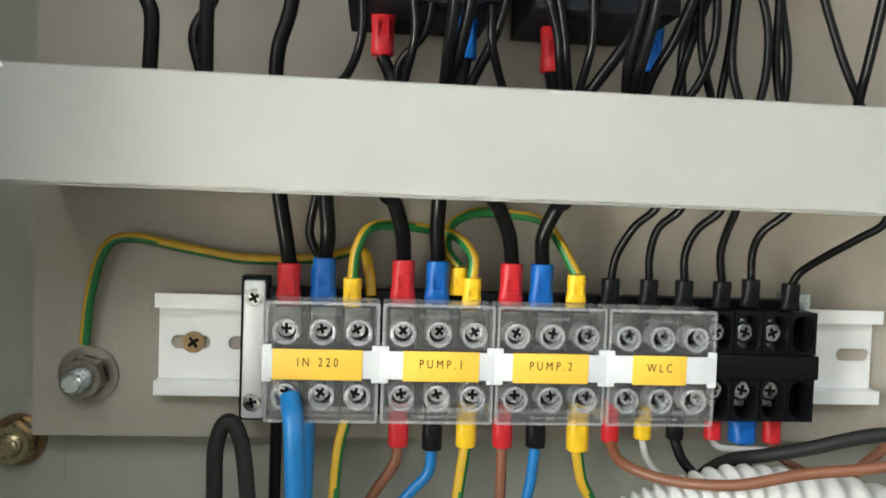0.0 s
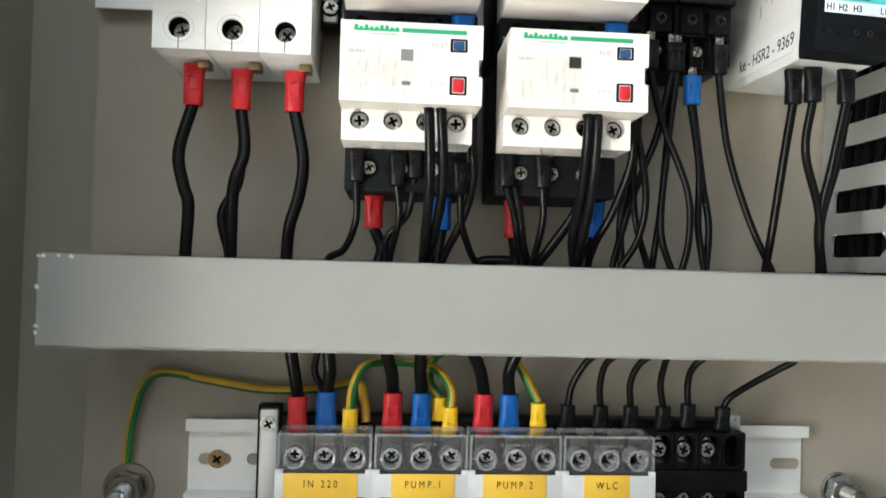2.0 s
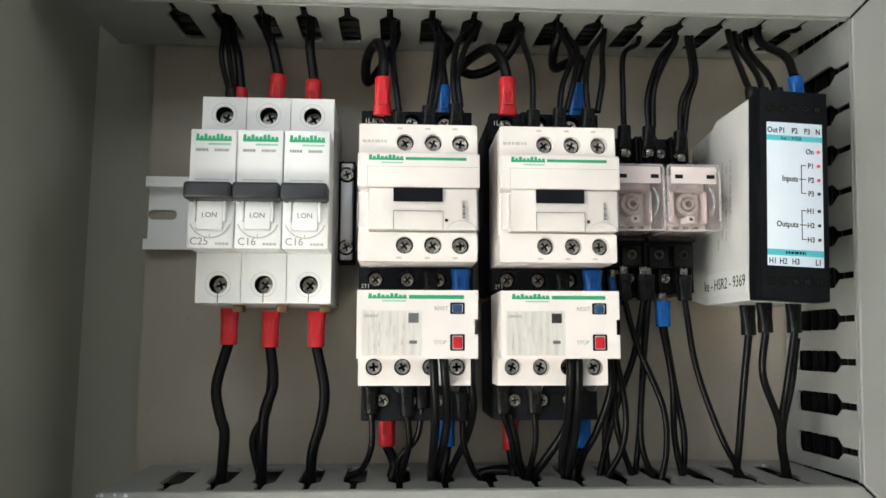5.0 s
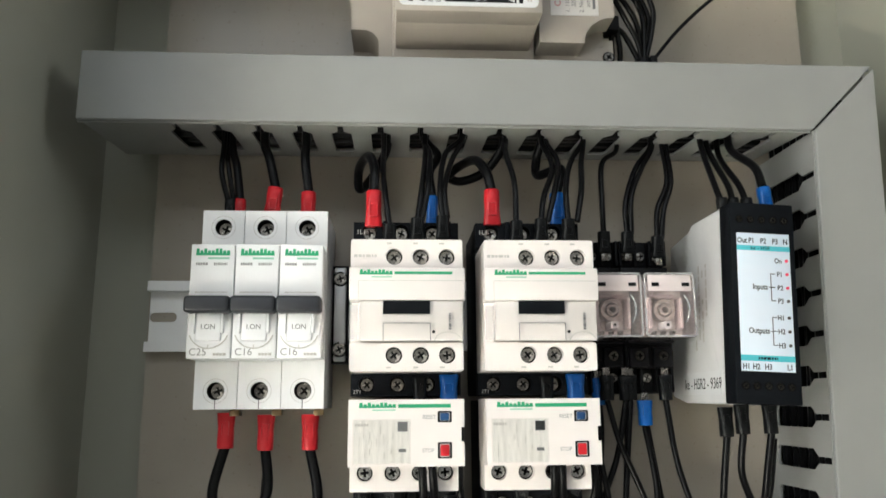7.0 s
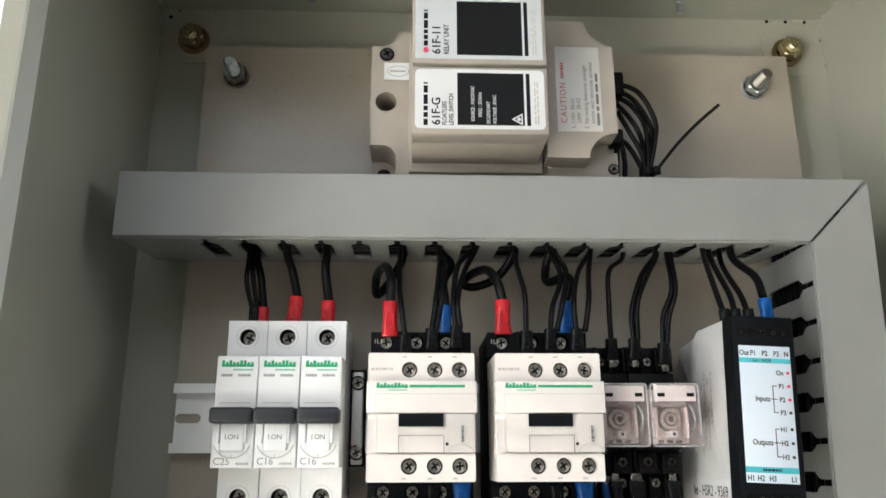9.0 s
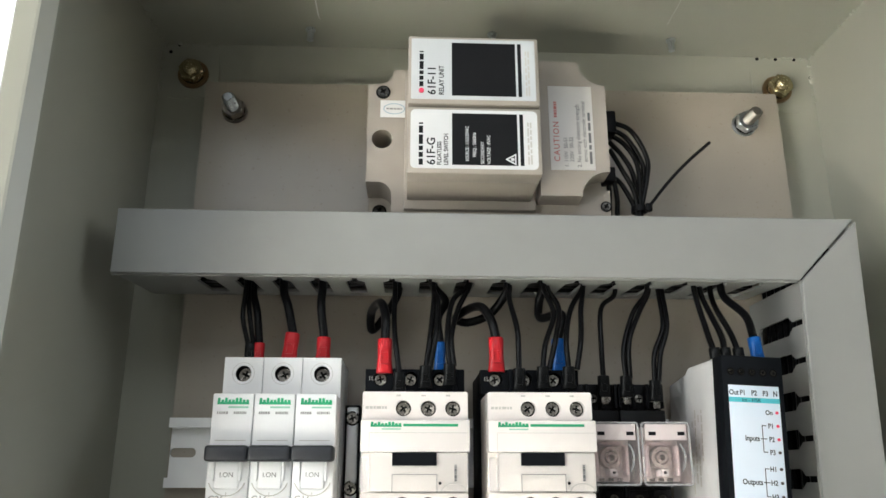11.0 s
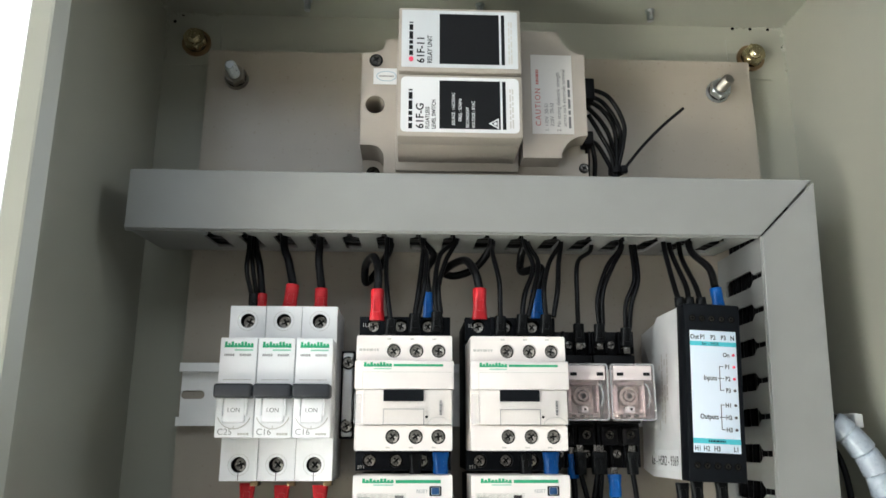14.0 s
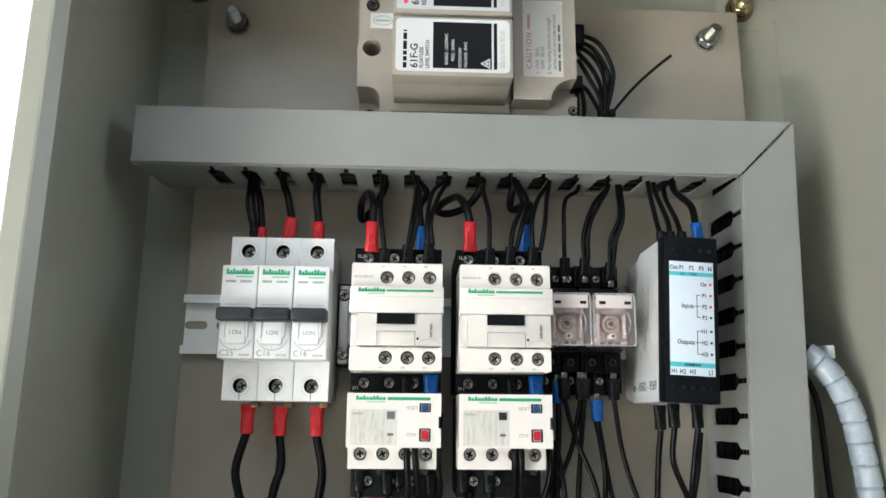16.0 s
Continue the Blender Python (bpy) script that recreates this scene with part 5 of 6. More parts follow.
wire([(170, 42, 35), (170, 42, 50), (172, 38, 70), (181, 32, 79), (181, 32, 92)], 1.25, M_WIRE, 'thin black wire above a relay socket, black sleeve', [(170, 42, 36, 6, 10, M_BLACKV, True, 0)], 'wires from the top duct')
wire([(181, 42, 35), (181, 42, 50), (188, 38, 68), (197, 34, 80), (197, 34, 92)], 1.25, M_WIRE, 'thin black wire above a relay socket, black sleeve', [(181, 42, 36, 6, 10, M_BLACKV, True, 0)], 'wires from the top duct')
wire([(183, 42, 35), (184, 42, 53), (191, 38, 68), (198, 34, 80), (198, 34, 92)], 1.25, M_WIRE, 'thin black wire above a relay socket', [], 'wires from the top duct')
wire([(195, 42, 33), (196, 42, 47), (202, 40, 61), (203, 34, 80), (203, 34, 92)], 1.25, M_WIRE, 'thin black wire above a relay socket, black sleeve', [(195, 42, 34, 6, 10, M_BLACKV, True, 0)], 'wires from the top duct')
wire([(197, 42, 33), (199, 42, 47), (204, 40, 61), (205, 34, 80), (205, 34, 92)], 1.25, M_WIRE, 'thin black wire above a relay socket', [], 'wires from the top duct')
wire([(216, 66, 44), (216, 60, 54), (218, 44, 78), (218, 44, 92)], 1.4, M_WIRE, 'thin black wire above the control relay, black sleeve', [(216, 66, 46, 5.2, 12, M_BLACKV, True, -4)], 'wires from the top duct')
wire([(221, 66, 44), (222, 60, 54), (222, 42, 77), (222, 42, 92)], 1.4, M_WIRE, 'thin black wire above the control relay, black sleeve', [(221, 66, 46, 5.2, 12, M_BLACKV, True, -4)], 'wires from the top duct')
wire([(227, 66, 44), (227, 60, 54), (229, 38, 75), (229, 38, 92)], 1.4, M_WIRE, 'thin black wire above the control relay, black sleeve', [(227, 66, 46, 5.2, 12, M_BLACKV, True, -4)], 'wires from the top duct')
wire([(235, 66, 51), (236, 58, 63), (233, 42, 77), (233, 42, 92)], 1.9, M_WIRE, 'black wire above the control relay, blue sleeve', [(235, 66, 51, 6, 11, M_BLUE, True, -6)], 'wires from the top duct')
wire([(2, 36, -58), (-2, 38, -76), (0, 38, -88), (2, 38, -95), (1, 36, -112), (1, 36, -122)], 2.2, M_WIRE, 'thick black wire under a circuit breaker, red sleeve', [(2, 36, -59, 7.4, 15, M_RED, False, 0)], 'wires into the middle duct')
wire([(19, 36, -59), (21, 38, -75), (18, 40, -88), (17, 36, -112), (17, 36, -122)], 2.2, M_WIRE, 'thick black wire under a circuit breaker, red sleeve', [(19, 36, -60, 7.4, 15, M_RED, False, 0)], 'wires into the middle duct')
wire([(38, 36, -59), (42, 38, -77), (41, 38, -90), (38, 38, -101), (37, 36, -111), (37, 36, -122)], 2.2, M_WIRE, 'thick black wire under a circuit breaker, red sleeve', [(38, 36, -60, 7.4, 15, M_RED, False, 0)], 'wires into the middle duct')
wire([(19, 30, -70), (18, 32, -86), (13, 34, -98), (16, 34, -112), (16, 34, -122)], 1.8, M_WIRE, 'black wire twisted round another under a circuit breaker', [], 'wires into the middle duct')
wire([(62, 52, -86), (62, 48, -99), (58, 42, -109), (52, 38, -113), (52, 38, -122)], 1.3, M_WIRE, 'thin black wire under an overload relay, black sleeve', [(62, 52, -86, 6, 11, M_BLACKV, False, 0)], 'wires into the middle duct')
wire([(76, 52, -87), (77, 48, -98), (74, 40, -113), (74, 40, -122)], 1.3, M_WIRE, 'thin black wire under an overload relay, black sleeve', [(76, 52, -87, 6, 11, M_BLACKV, False, 0)], 'wires into the middle duct')
wire([(82, 50, -84), (80, 46, -96), (73, 42, -105), (73, 40, -113), (73, 40, -122)], 1.3, M_WIRE, 'thin black wire under an overload relay, black sleeve', [(82, 50, -84, 6, 11, M_BLACKV, False, 0)], 'wires into the middle duct')
wire([(98, 52, -89), (99, 48, -99), (103, 42, -109), (106, 38, -114), (106, 38, -122)], 1.3, M_WIRE, 'thin black wire under an overload relay, black sleeve', [(98, 52, -89, 6, 11, M_BLACKV, False, 0)], 'wires into the middle duct')
wire([(114, 52, -86), (118, 48, -96), (120, 44, -105), (124, 38, -114), (124, 38, -122)], 1.3, M_WIRE, 'thin black wire under an overload relay, black sleeve', [(114, 52, -86, 6, 11, M_BLACKV, False, 0)], 'wires into the middle duct')
wire([(117, 52, -86), (120, 48, -96), (122, 44, -105), (125, 38, -114), (125, 38, -122)], 1.3, M_WIRE, 'thin black wire under an overload relay', [], 'wires into the middle duct')
wire([(127, 52, -86), (128, 48, -98), (126, 40, -114), (126, 40, -122)], 1.3, M_WIRE, 'thin black wire under an overload relay, black sleeve', [(127, 52, -86, 6, 11, M_BLACKV, False, 0)], 'wires into the middle duct')
wire([(68, 32, -101), (71, 32, -108), (70, 34, -114), (70, 34, -122)], 2.1, M_WIRE, 'black wire under an overload relay, red sleeve', [(68, 32, -101, 7.4, 14, M_RED, False, 0)], 'wires into the middle duct')
wire([(120.5, 30, -103), (121, 32, -108), (121, 35, -114), (121, 35, -122)], 2.1, M_WIRE, 'black wire under an overload relay, red sleeve', [(120.5, 30, -103, 7.4, 14, M_RED, False, 0)], 'wires into the middle duct')
wire([(93, 34, -101), (91, 38, -113), (91, 38, -122)], 2.1, M_WIRE, 'black wire under an overload relay, blue sleeve', [(93, 34, -101, 7.4, 14, M_BLUE, False, 0)], 'wires into the middle duct')
wire([(151, 33, -102), (148, 36, -108), (145, 38, -114), (145, 38, -122)], 2.1, M_WIRE, 'black wire under an overload relay, blue sleeve', [(151, 33, -102, 7.4, 14, M_BLUE, False, 0)], 'wires into the middle duct')
wire([(85, 70, -62), (85.5, 74, -68), (86.5, 66, -88), (86, 54, -104), (86, 44, -112), (86, 44, -122)], 1.7, M_WIRE, 'black wire hanging from the front of an overload relay', [], 'wires into the middle duct')
wire([(89, 70, -62), (89.5, 74, -68), (91, 64, -88), (89, 52, -104), (87, 42, -112), (87, 42, -122)], 1.7, M_WIRE, 'black wire hanging from the front of an overload relay', [], 'wires into the middle duct')
wire([(137, 70, -62), (137, 74, -68), (138, 64, -87), (138, 52, -103), (141, 42, -113), (141, 42, -122)], 1.7, M_WIRE, 'black wire hanging from the front of an overload relay', [], 'wires into the middle duct')
wire([(140, 70, -62), (140, 74, -68), (141, 64, -89), (141, 52, -105), (142, 42, -113), (142, 42, -122)], 1.7, M_WIRE, 'black wire hanging from the front of an overload relay', [], 'wires into the middle duct')
wire([(102, 52, -48), (101, 60, -72), (102, 56, -84), (100, 48, -96), (93, 40, -113), (93, 40, -122)], 1.5, M_WIRE, 'black wire hanging beside an overload relay', [], 'wires into the middle duct')
wire([(157, 52, -48), (156, 60, -63), (157, 56, -77), (153, 48, -94), (149, 42, -104), (147, 38, -114), (147, 38, -122)], 1.5, M_WIRE, 'black wire hanging beside an overload relay', [], 'wires into the middle duct')
wire([(106, 34, -122), (106, 33, -115), (109, 32, -112.2), (118, 32, -111.8), (126, 33, -112.5), (127, 34, -115), (127, 34, -122)], 2.1, M_WIRE, 'thick black wire looped over the top of the duct', [], 'wires into the middle duct')
wire([(108, 30, -122), (108, 30, -115), (112, 27, -112.3), (120, 27, -112), (124, 28, -113.5), (124, 30, -122)], 2.1, M_WIRE, 'thick black wire looped over the top of the duct', [], 'wires into the middle duct')
wire([(143, 46, -88), (139, 46, -96), (132, 42, -107), (128, 38, -114), (128, 38, -122)], 1.8, M_WIRE, 'black wire under an overload relay', [], 'wires into the middle duct')
wire([(168, 42, -40), (173, 42, -59), (183, 42, -84), (184, 42, -102), (181, 42, -116), (181, 42, -122)], 1.3, M_WIRE, 'thin black wire under a relay socket, black sleeve', [(168, 42, -40, 6.2, 11, M_BLACKV, False, 0)], 'wires into the middle duct')
wire([(177, 40, -40), (172, 40, -63), (166, 40, -79), (161, 38, -96), (157, 36, -114), (157, 36, -122)], 1.3, M_WIRE, 'thin black wire under a relay socket, black sleeve', [(177, 40, -40, 6.2, 11, M_BLACKV, False, 0)], 'wires into the middle duct')
wire([(179, 40, -40), (176, 40, -68), (174, 40, -98), (179, 40, -116), (179, 40, -122)], 1.3, M_WIRE, 'thin black wire under a relay socket, black sleeve', [(179, 40, -40, 6.2, 11, M_BLACKV, False, 0)], 'wires into the middle duct')
wire([(195, 40, -40), (198, 42, -68), (206, 44, -95), (216, 44, -116), (216, 44, -122)], 1.3, M_WIRE, 'thin black wire under a relay socket, black sleeve', [(195, 40, -40, 6.2, 11, M_BLACKV, False, 0)], 'wires into the middle duct')
wire([(179, 36, -42), (177, 36, -68), (175, 36, -93), (173, 34, -113), (173, 34, -122)], 1.3, M_WIRE, 'thin black wire under a relay socket', [], 'wires into the middle duct')
wire([(162, 46, -61), (166, 46, -86), (165, 42, -102), (159, 38, -115), (159, 38, -122)], 1.3, M_WIRE, 'thin black wire under a relay socket', [], 'wires into the middle duct')
wire([(163, 40, -61), (164, 40, -93), (171, 36, -114), (171, 36, -122)], 1.3, M_WIRE, 'thin black wire under a relay socket', [], 'wires into the middle duct')
wire([(186, 36, -51), (189, 38, -75), (189, 38, -97), (192, 38, -115), (192, 38, -122)], 1.35, M_WIRE, 'thin black wire under a relay socket, blue sleeve', [(186.5, 36, -51, 6.6, 11, M_BLUE, False)], 'wires into the middle duct')
wire([(187, 36, -51), (191, 36, -79), (194, 36, -97), (193, 36, -115), (193, 36, -122)], 1.35, M_WIRE, 'thin black wire under a relay socket', [], 'wires into the middle duct')
wire([(212, 62, -55), (211, 58, -74), (212, 50, -95), (213, 42, -115), (213, 42, -122)], 1.5, M_WIRE, 'black wire under the control relay, black sleeve', [(212, 62, -55, 6, 12, M_BLACKV, False, 0)], 'wires into the middle duct')
wire([(219, 62, -54), (219, 58, -71), (229, 50, -92), (234, 42, -115), (234, 42, -122)], 1.5, M_WIRE, 'black wire under the control relay, black sleeve', [(219, 62, -54, 6, 12, M_BLACKV, False, 0)], 'wires into the middle duct')
wire([(231, 62, -54), (229, 58, -74), (230, 48, -96), (235, 42, -115), (235, 42, -122)], 1.5, M_WIRE, 'black wire under the control relay, black sleeve', [(231, 62, -54, 6, 12, M_BLACKV, False, 0)], 'wires into the middle duct')
wire([(233, 60, -56), (232, 56, -74), (231, 48, -96), (236, 42, -115), (236, 42, -122)], 1.3, M_WIRE, 'black wire under the control relay', [], 'wires into the middle duct')
wire([(97.0, 52, -35), (97.0, 50, -41), (97.0, 46, -47)], 1.8, M_WIRE, 'short black link under a contactor, blue sleeve', [(97.0, 58, -41, 7.6, 12, M_BLUE, False)], 'contactor links')
wire([(85.0, 50, -34), (85.0, 49, -41), (85.0, 45, -47)], 1.5, M_WIRE, 'short black link under a contactor, black sleeve', [(85.0, 57, -40, 6, 10, M_BLACKV, False)], 'contactor links')
wire([(150.2, 52, -35), (150.2, 50, -41), (150.2, 46, -47)], 1.8, M_WIRE, 'short black link under a contactor, blue sleeve', [(150.2, 58, -41, 7.6, 12, M_BLUE, False)], 'contactor links')
wire([(138.2, 50, -34), (138.2, 49, -41), (138.2, 45, -47)], 1.5, M_WIRE, 'short black link under a contactor, black sleeve', [(138.2, 57, -40, 6, 10, M_BLACKV, False)], 'contactor links')
wire([(165.5, 37, -41), (165.5, 38, -53), (164, 38, -72), (160, 36, -96), (161, 36, -115)], 1.5, M_WIRE, 'black wire under a relay socket, blue sleeve', [(165.5, 37, -42, 6.6, 12, M_BLUE, False)], 'wires into the middle duct')
wire([(41, 22, -165), (40, 25, -157), (38, 28, -143), (38, 28, -132)], 2.4, M_WIRE, 'thick black wire into the terminal strip, red sleeve', [(41, 22, -165, 7.8, 13, M_RED, True, 0)], 'wires above the terminal strip')
wire([(52, 22, -163), (53, 26, -155), (52, 28, -143), (52, 28, -132)], 2.4, M_WIRE, 'thick black wire into the terminal strip, blue sleeve', [(52, 22, -163, 7.8, 13, M_BLUE, True, 0)], 'wires above the terminal strip')
wire([(77, 22, -163), (76, 28, -154), (73, 32, -145), (70, 34, -142), (70, 34, -132)], 2.4, M_WIRE, 'thick black wire into the terminal strip, red sleeve', [(77, 22, -163, 7.8, 13, M_RED, True, 0)], 'wires above the terminal strip')
wire([(88, 22, -163), (87, 26, -153), (87, 30, -142), (87, 30, -132)], 2.4, M_WIRE, 'thick black wire into the terminal strip, blue sleeve', [(88, 22, -163, 7.8, 13, M_BLUE, True, 0)], 'wires above the terminal strip')
wire([(112, 22, -163), (110, 26, -154), (106, 30, -146), (103, 34, -142), (103, 34, -132)], 2.4, M_WIRE, 'thick black wire into the terminal strip, red sleeve', [(112, 22, -163, 7.8, 13, M_RED, True, 0)], 'wires above the terminal strip')
wire([(122, 22, -163), (121, 26, -154), (124, 30, -145), (126, 34, -142), (126, 34, -132)], 2.4, M_WIRE, 'thick black wire into the terminal strip, blue sleeve', [(122, 22, -163, 7.8, 13, M_BLUE, True, 0)], 'wires above the terminal strip')
wire([(50, 20, -163), (47, 22, -155), (49, 26, -143), (49, 26, -132)], 1.4, M_WIRE, 'thin black wire into the terminal strip, blue sleeve', [(50, 20, -166, 5, 12, M_BLUE, True, 0)], 'wires above the terminal strip')
wire([(-27, 5, -195), (-25, 6, -178), (-20, 8, -163), (-12, 8, -159), (6, 8, -162), (26, 8, -165), (48, 10, -164), (63, 14, -161), (66, 18, -167), (67, 20, -175)], 1.75, [M_YELW, M_GREEN], 'green and yellow earth wire from stud to terminal strip', [], 'earth wires')
wire([(61, 24, -169), (62, 26, -160), (66, 24, -153), (74, 18, -152), (85, 14, -153), (94, 18, -155), (99, 24, -161), (99, 24, -168)], 1.75, [M_YELW, M_GREEN], 'green and yellow earth wire looped between terminals, yellow sleeves', [(61, 24, -169, 6.2, 9, M_YELLOW, True, 0), (99, 24, -168, 6.2, 9, M_YELLOW, True, 0)], 'earth wires')
wire([(95, 20, -165), (91, 18, -159), (93, 14, -151), (101, 12, -147), (112, 12, -147), (123, 14, -149), (128, 20, -156), (133, 24, -166)], 1.75, [M_YELW, M_GREEN], 'green and yellow earth wire looped between terminals, yellow sleeves', [(95, 20, -165, 6.0, 9, M_YELLOW, True, 0), (133, 24, -166, 6.2, 9, M_YELLOW, True, 0)], 'earth wires')
wire([(145, 22, -168), (146, 24, -159), (150, 28, -150), (155, 34, -143), (155, 34, -132)], 1.35, M_WIRE, 'thin black wire into the terminal strip, black sleeve', [(145, 22, -167, 6.2, 9, M_BLACKV, True, 0)], 'wires above the terminal strip')
wire([(158, 22, -168), (157, 24, -159), (158, 28, -150), (163, 34, -143), (163, 34, -132)], 1.35, M_WIRE, 'thin black wire into the terminal strip, black sleeve', [(158, 22, -167, 6.2, 9, M_BLACKV, True, 0)], 'wires above the terminal strip')
wire([(170, 22, -168), (169, 24, -158), (171, 28, -150), (176, 34, -143), (176, 34, -132)], 1.35, M_WIRE, 'thin black wire into the terminal strip, black sleeve', [(170, 22, -167, 6.2, 9, M_BLACKV, True, 0)], 'wires above the terminal strip')
wire([(183, 22, -168), (181, 24, -158), (181, 28, -150), (181, 34, -142), (181, 34, -132)], 1.35, M_WIRE, 'thin black wire into the terminal strip, black sleeve', [(183, 22, -167, 6.2, 9, M_BLACKV, True, 0)], 'wires above the terminal strip')
wire([(193, 22, -167), (192, 24, -157), (193, 28, -150), (199, 34, -142), (199, 34, -132)], 1.35, M_WIRE, 'thin black wire into the terminal strip, black sleeve', [(193, 22, -166, 6.2, 9, M_BLACKV, True, 0)], 'wires above the terminal strip')
wire([(207, 22, -168), (209, 24, -163), (217, 26, -157), (225, 30, -151), (231, 34, -145), (231, 34, -132)], 1.35, M_WIRE, 'thin black wire into the terminal strip, black sleeve', [(207, 22, -167, 6.2, 9, M_BLACKV, True, 0)], 'wires above the terminal strip')
wire([(77, 22, -223), (76, 22, -229), (69, 22, -240), (61, 22, -256)], 1.8, M_BROWN, 'brown wire under the terminal strip, red sleeve', [(77, 22, -223, 7, 19, M_RED, False, 0)], 'wires below the terminal strip')
wire([(88, 22, -224), (87, 22, -232), (80, 22, -240), (68, 22, -256)], 1.8, M_SKY, 'light blue wire under the terminal strip, black sleeve', [(88, 22, -224, 7, 19, M_BLACKV, False, 0)], 'wires below the terminal strip')
wire([(99, 22, -223), (98, 22, -231), (97, 22, -240), (96, 22, -256)], 1.9, [M_YELW, M_GREEN], 'green and yellow wire under the terminal strip, yellow sleeve', [(99, 22, -223, 7, 19, M_YELLOW, False, 0)], 'wires below the terminal strip')
wire([(111, 22, -223), (111, 22, -230), (111, 22, -240), (111, 22, -256)], 1.8, M_BROWN, 'brown wire under the terminal strip, red sleeve', [(111, 22, -223, 7, 19, M_RED, False, 0)], 'wires below the terminal strip')
wire([(122, 22, -223), (121, 22, -234), (120, 22, -240), (118, 22, -256)], 1.8, M_SKY, 'light blue wire under the terminal strip, black sleeve', [(122, 22, -223, 7, 19, M_BLACKV, False, 0)], 'wires below the terminal strip')
wire([(136, 22, -224), (138, 22, -234), (141, 22, -240), (148, 22, -256)], 1.9, [M_YELW, M_GREEN], 'green and yellow wire under the terminal strip, yellow sleeve', [(136, 22, -224, 7.6, 19, M_YELLOW, False, 0)], 'wires below the terminal strip')
wire([(146, 25, -220), (147, 35, -224), (158, 45, -226), (174, 55, -224), (192, 60, -219), (213, 65, -215), (240, 66, -209.5), (280, 66, -204), (326, 58, -202)], 1.7, M_BROWN, 'brown wire bending away under the terminal strip, red sleeve', [(146, 25, -220, 6, 15, M_RED, False, 0)], 'wires below the terminal strip')
wire([(158, 22, -220), (159, 24, -226), (163, 26, -231), (168, 30, -235)], 1.2, M_GREYW, 'grey wire under the terminal strip, yellow sleeve', [(158, 22, -220, 6, 15, M_YELLOW, False, 0)], 'wires below the terminal strip')
wire([(169, 22, -220), (171, 24, -226), (174, 26, -230), (177, 30, -233)], 1.7, M_WIRE, 'black wire under the terminal strip, black sleeve', [(169, 22, -220, 6, 15, M_BLACKV, False, 0)], 'wires below the terminal strip')
wire([(184, 18, -221), (187, 18, -224), (197, 20, -224), (209, 24, -224)], 1.2, M_GREYW, 'grey wire under the terminal strip, red sleeve', [(184, 18, -221, 6, 8, M_RED, False, 0)], 'wires below the terminal strip')
wire([(205, 18, -222), (206, 24, -226), (215, 28, -230)], 1.3, M_BROWN, 'brown wire under the terminal strip, red sleeve', [(205, 18, -222, 6.4, 8, M_RED, False, 0)], 'wires below the terminal strip')
wire([(194.5, 18, -222), (196, 18, -228), (199, 22, -236), (203, 26, -248)], 1.5, M_WIRE, 'black wire under the terminal strip, blue sleeve', [(194.5, 18, -222, 9.5, 8, M_BLUE, False)], 'wires below the terminal strip')
wire([(176, 10, -252), (180, 14, -238), (186, 24, -227), (193, 35, -221.5), (204, 42, -217), (214, 46, -213), (224, 50, -210), (250, 56, -208), (285, 60, -206)], 2.2, M_RUBBER, 'thick dark grey sheathed cable bending under the terminal strip', [], 'cables', 'cable')
wire([(226, 24, -236), (243, 20, -225), (261, 16, -215), (277, 10, -209), (300, 10, -204)], 1.8, M_BROWN, 'red-brown wire beside the earth stud', [], 'cables', 'cable')
wire([(44, 40, -203), (46, 46, -211), (47, 46, -231), (48, 46, -256)], 3.0, M_SKY, 'thick light blue cable hanging under the terminal strip', [], 'cables', 'cable')
wire([(48, 22, -215), (48, 22, -240), (48, 22, -256)], 2.4, M_SKY, 'light blue cable under the terminal strip', [], 'cables', 'cable')
wire([(38, 20, -216), (38, 20, -241), (38, 20, -256)], 1.9, M_WIRE, 'black cable under the terminal strip', [], 'cables', 'cable')
wire([(60, 22, -215), (58, 22, -225), (57, 22, -240), (57, 22, -256)], 1.8, [M_YELW, M_GREEN], 'green and yellow cable under the terminal strip', [], 'cables', 'cable')
wire([(20, 30, -256), (21, 30, -237), (21, 30, -223), (23, 30, -215), (26, 30, -214), (29, 30, -221), (31, 30, -237), (32, 30, -256)], 2.5, M_RUBBER, 'black cable bent into a loop at the cabinet bottom', [], 'cables', 'cable')
wire([(183, 35, 175), (196, 32, 171), (205, 28, 157), (205, 25, 145), (200, 25, 124), (200, 25, 104)], 1.35, M_WIRE, 'thin black wire from the level controller into the duct', [], 'wires of the level controller')
wire([(183, 34, 168), (193, 30, 163), (200, 27, 151), (200, 25, 124), (200, 25, 104)], 1.35, M_WIRE, 'thin black wire from the level controller into the duct', [], 'wires of the level controller')
wire([(183, 34, 159), (190, 30, 149), (197, 27, 137), (199, 24, 124), (199, 24, 104)], 1.35, M_WIRE, 'thin black wire from the level controller into the duct', [], 'wires of the level controller')
wire([(181, 30, 142), (185, 30, 144), (191, 27, 140), (199, 24, 124), (199, 24, 104)], 1.35, M_WIRE, 'thin black wire from the level controller into the duct', [], 'wires of the level controller')
wire([(182, 30, 146), (183, 28, 136), (183, 26, 123), (183, 26, 104)], 1.35, M_WIRE, 'thin black wire from the level controller into the duct', [], 'wires of the level controller')
wire([(185, 30, 144), (187, 28, 133), (187, 26, 123), (187, 26, 104)], 1.35, M_WIRE, 'thin black wire from the level controller into the duct', [], 'wires of the level controller')
wire([(183, 33, 172), (194, 29, 168), (203, 26, 154), (203, 23, 142), (201, 23, 124), (201, 23, 104)], 1.35, M_WIRE, 'thin black wire from the level controller into the duct', [], 'wires of the level controller')
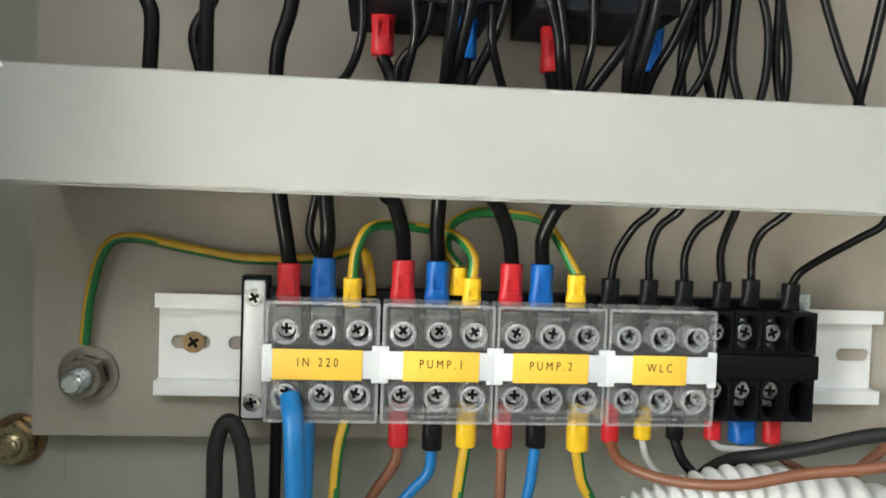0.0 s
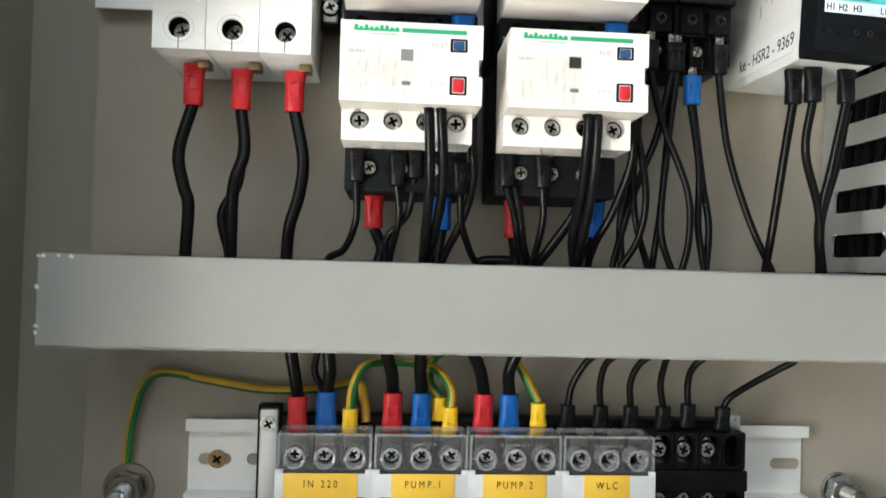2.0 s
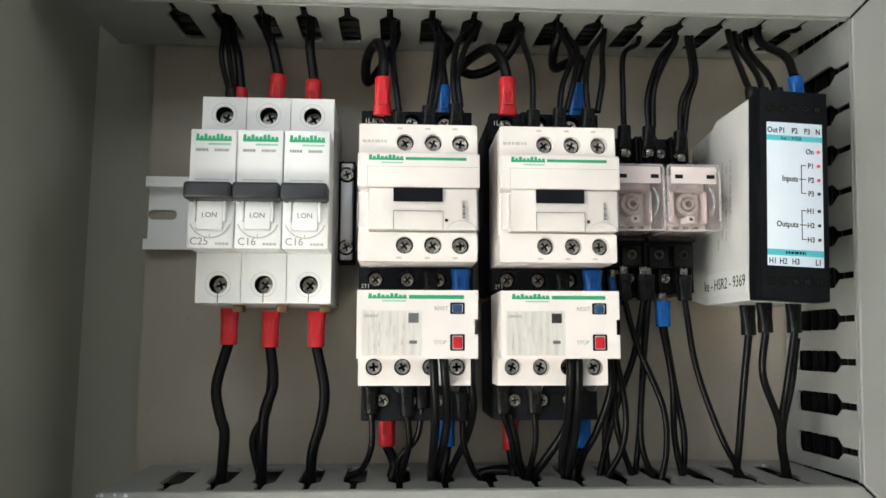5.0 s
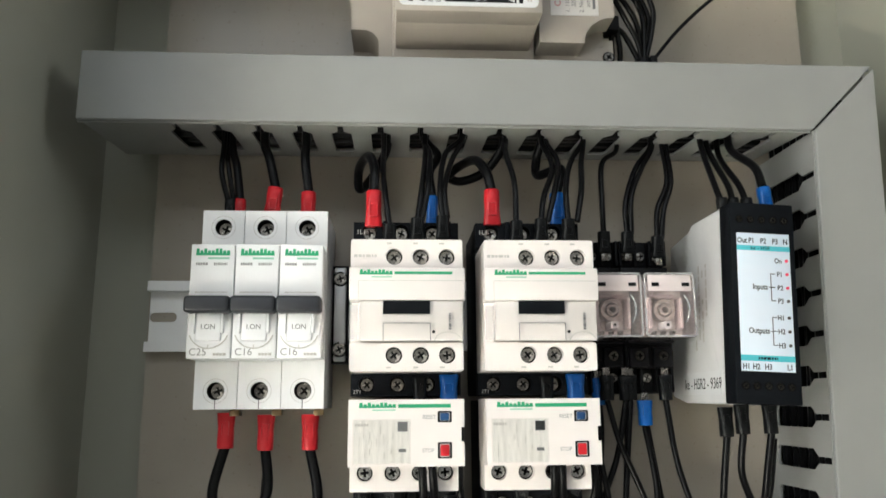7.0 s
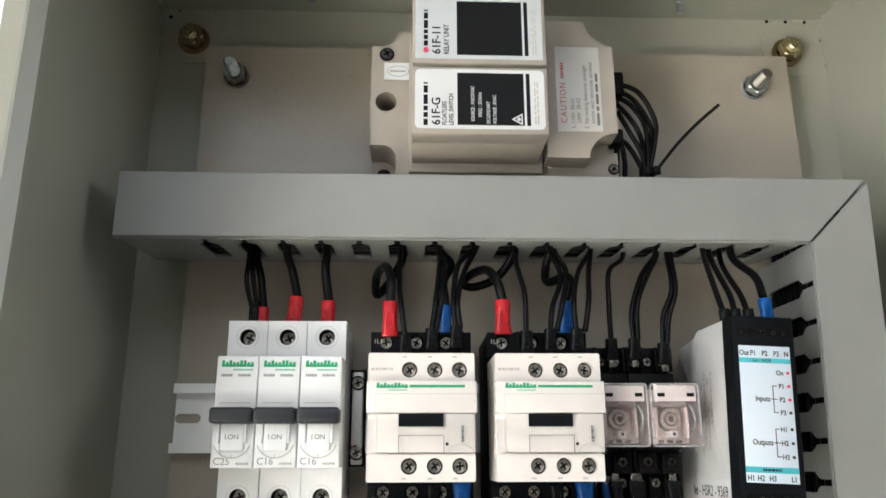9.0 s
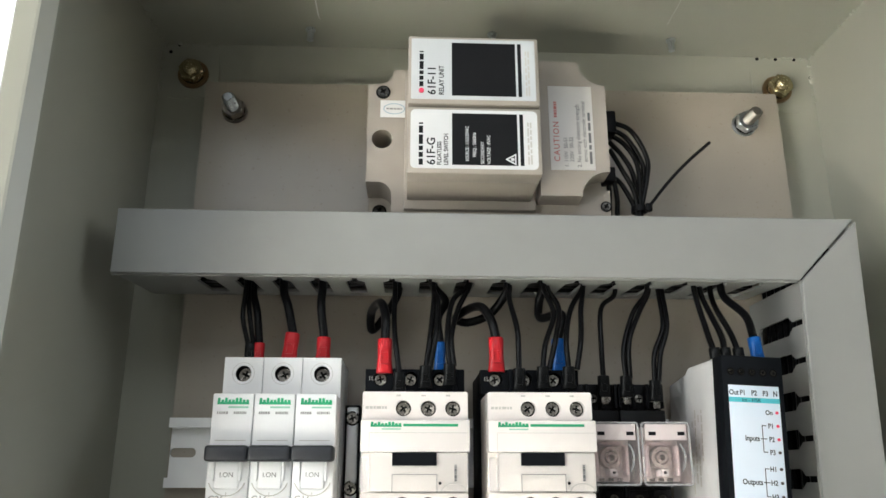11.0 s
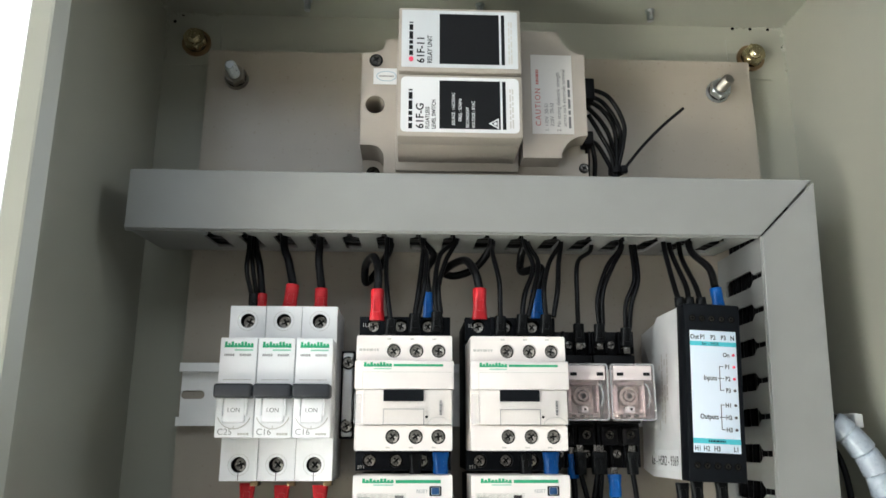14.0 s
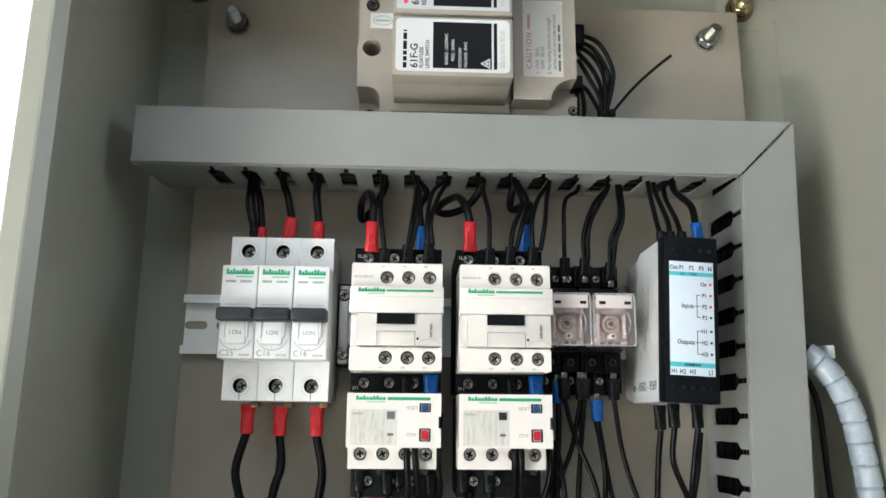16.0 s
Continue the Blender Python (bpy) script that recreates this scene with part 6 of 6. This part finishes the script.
wire([(183, 33, 164), (192, 28, 157), (198, 25, 146), (200, 22, 124), (200, 22, 104)], 1.35, M_WIRE, 'thin black wire from the level controller into the duct', [], 'wires of the level controller')


def cable_tie():
    t = thing("cable_tie", (200, 24, 128), "black nylon cable tie with a long loose tail round the wires", "cable tie")
    bm = bmesh.new()
    ring(bm, 0, 0, 4.4, 3.6, -1.6, 1.6, "z", 18)
    box(bm, 2.0, 5.6, 2, 5.5, -2.2, 2.2, r=0.5)
    part("band", bm, M_BLACK, t)
    bm = bmesh.new()
    sweep(bm, [(4.5, 4, 1), (16, 4, 15), (30, 0, 29.5), (44, -3, 42)], 0.95, n=6)
    part("tail", bm, M_BLACK, t)


cable_tie()


def conduit():
    bm = bmesh.new()
    pts = [(128, 34, -257), (143, 38, -248.5), (155, 39, -243), (167, 40, -238), (181, 40, -234.5), (200, 40, -235.5), (227, 40, -240), (250, 40, -253)]
    sweep(bm, [Vector(p) - Vector(pts[0]) for p in pts], 10.5, n=20, steps=44, ribs=lambda k: 1.0 + 0.09 * math.cos(k * 0.5))
    solid("corrugated_conduit", bm, M_CONDUIT, pts[0], "white corrugated flexible conduit at the cabinet bottom", "conduit")


conduit()


def wrapped_cable():
    pts = [(294, 48, -13), (301, 51, -18), (309, 52, -28), (315.5, 52, -41), (319, 52, -58), (322, 52, -82), (322, 53, -120), (313, 54, -160), (307, 50, -200), (300, 46, -256)]
    bm = bmesh.new()
    sweep(bm, [Vector(p) - Vector(pts[0]) for p in pts], 4.6, n=14, steps=8)
    t = solid("door_cable", bm, M_WIRE, pts[0], "cable bundle in translucent bluish spiral wrap along the cabinet side", "cable")
    # even steps of 1 mm along the bundle, so that all turns of the wrap are equally wide
    rel, even = [Vector(p) - Vector(pts[0]) for p in pts], []
    for a, b in zip(rel, rel[1:]):
        n = int((b - a).length)
        even += [a.lerp(b, k / n) for k in range(n)]
    even = [sum(even[max(0, k - 6):k + 7], Vector()) / len(even[max(0, k - 6):k + 7]) for k in range(len(even))]
    bm = bmesh.new()
    sweep(bm, even, 6.4, n=20, steps=1, ribs=lambda k: 0.84 if k % 11 == 0 else 0.96 + 0.07 * (k % 11) / 10)
    part("spiral_wrap", bm, M_WRAP, t, "translucent bluish spiral wrap")
    ob = thing("cable_mount", (313, 40, -14), "white plastic cable mount beside the upright duct", "cable mount")
    part("pad", boxed(-1, 3.0, -52.9, 0, -4.5, 4.5, r=0.4), M_WHITE, ob)
    part("bridge", boxed(-3, 1.5, 0.1, 6, -3, 4, r=0.6), M_WHITE, ob)
    side = [(300, 34, -20), (305, 40, -40), (306, 42, -80), (307, 44, -150), (305, 44, -256)]
    wire(side, 1.6, M_WIRE, "thin black cable beside the spiral-wrapped bundle", name="cable", category="cable")


wrapped_cable()
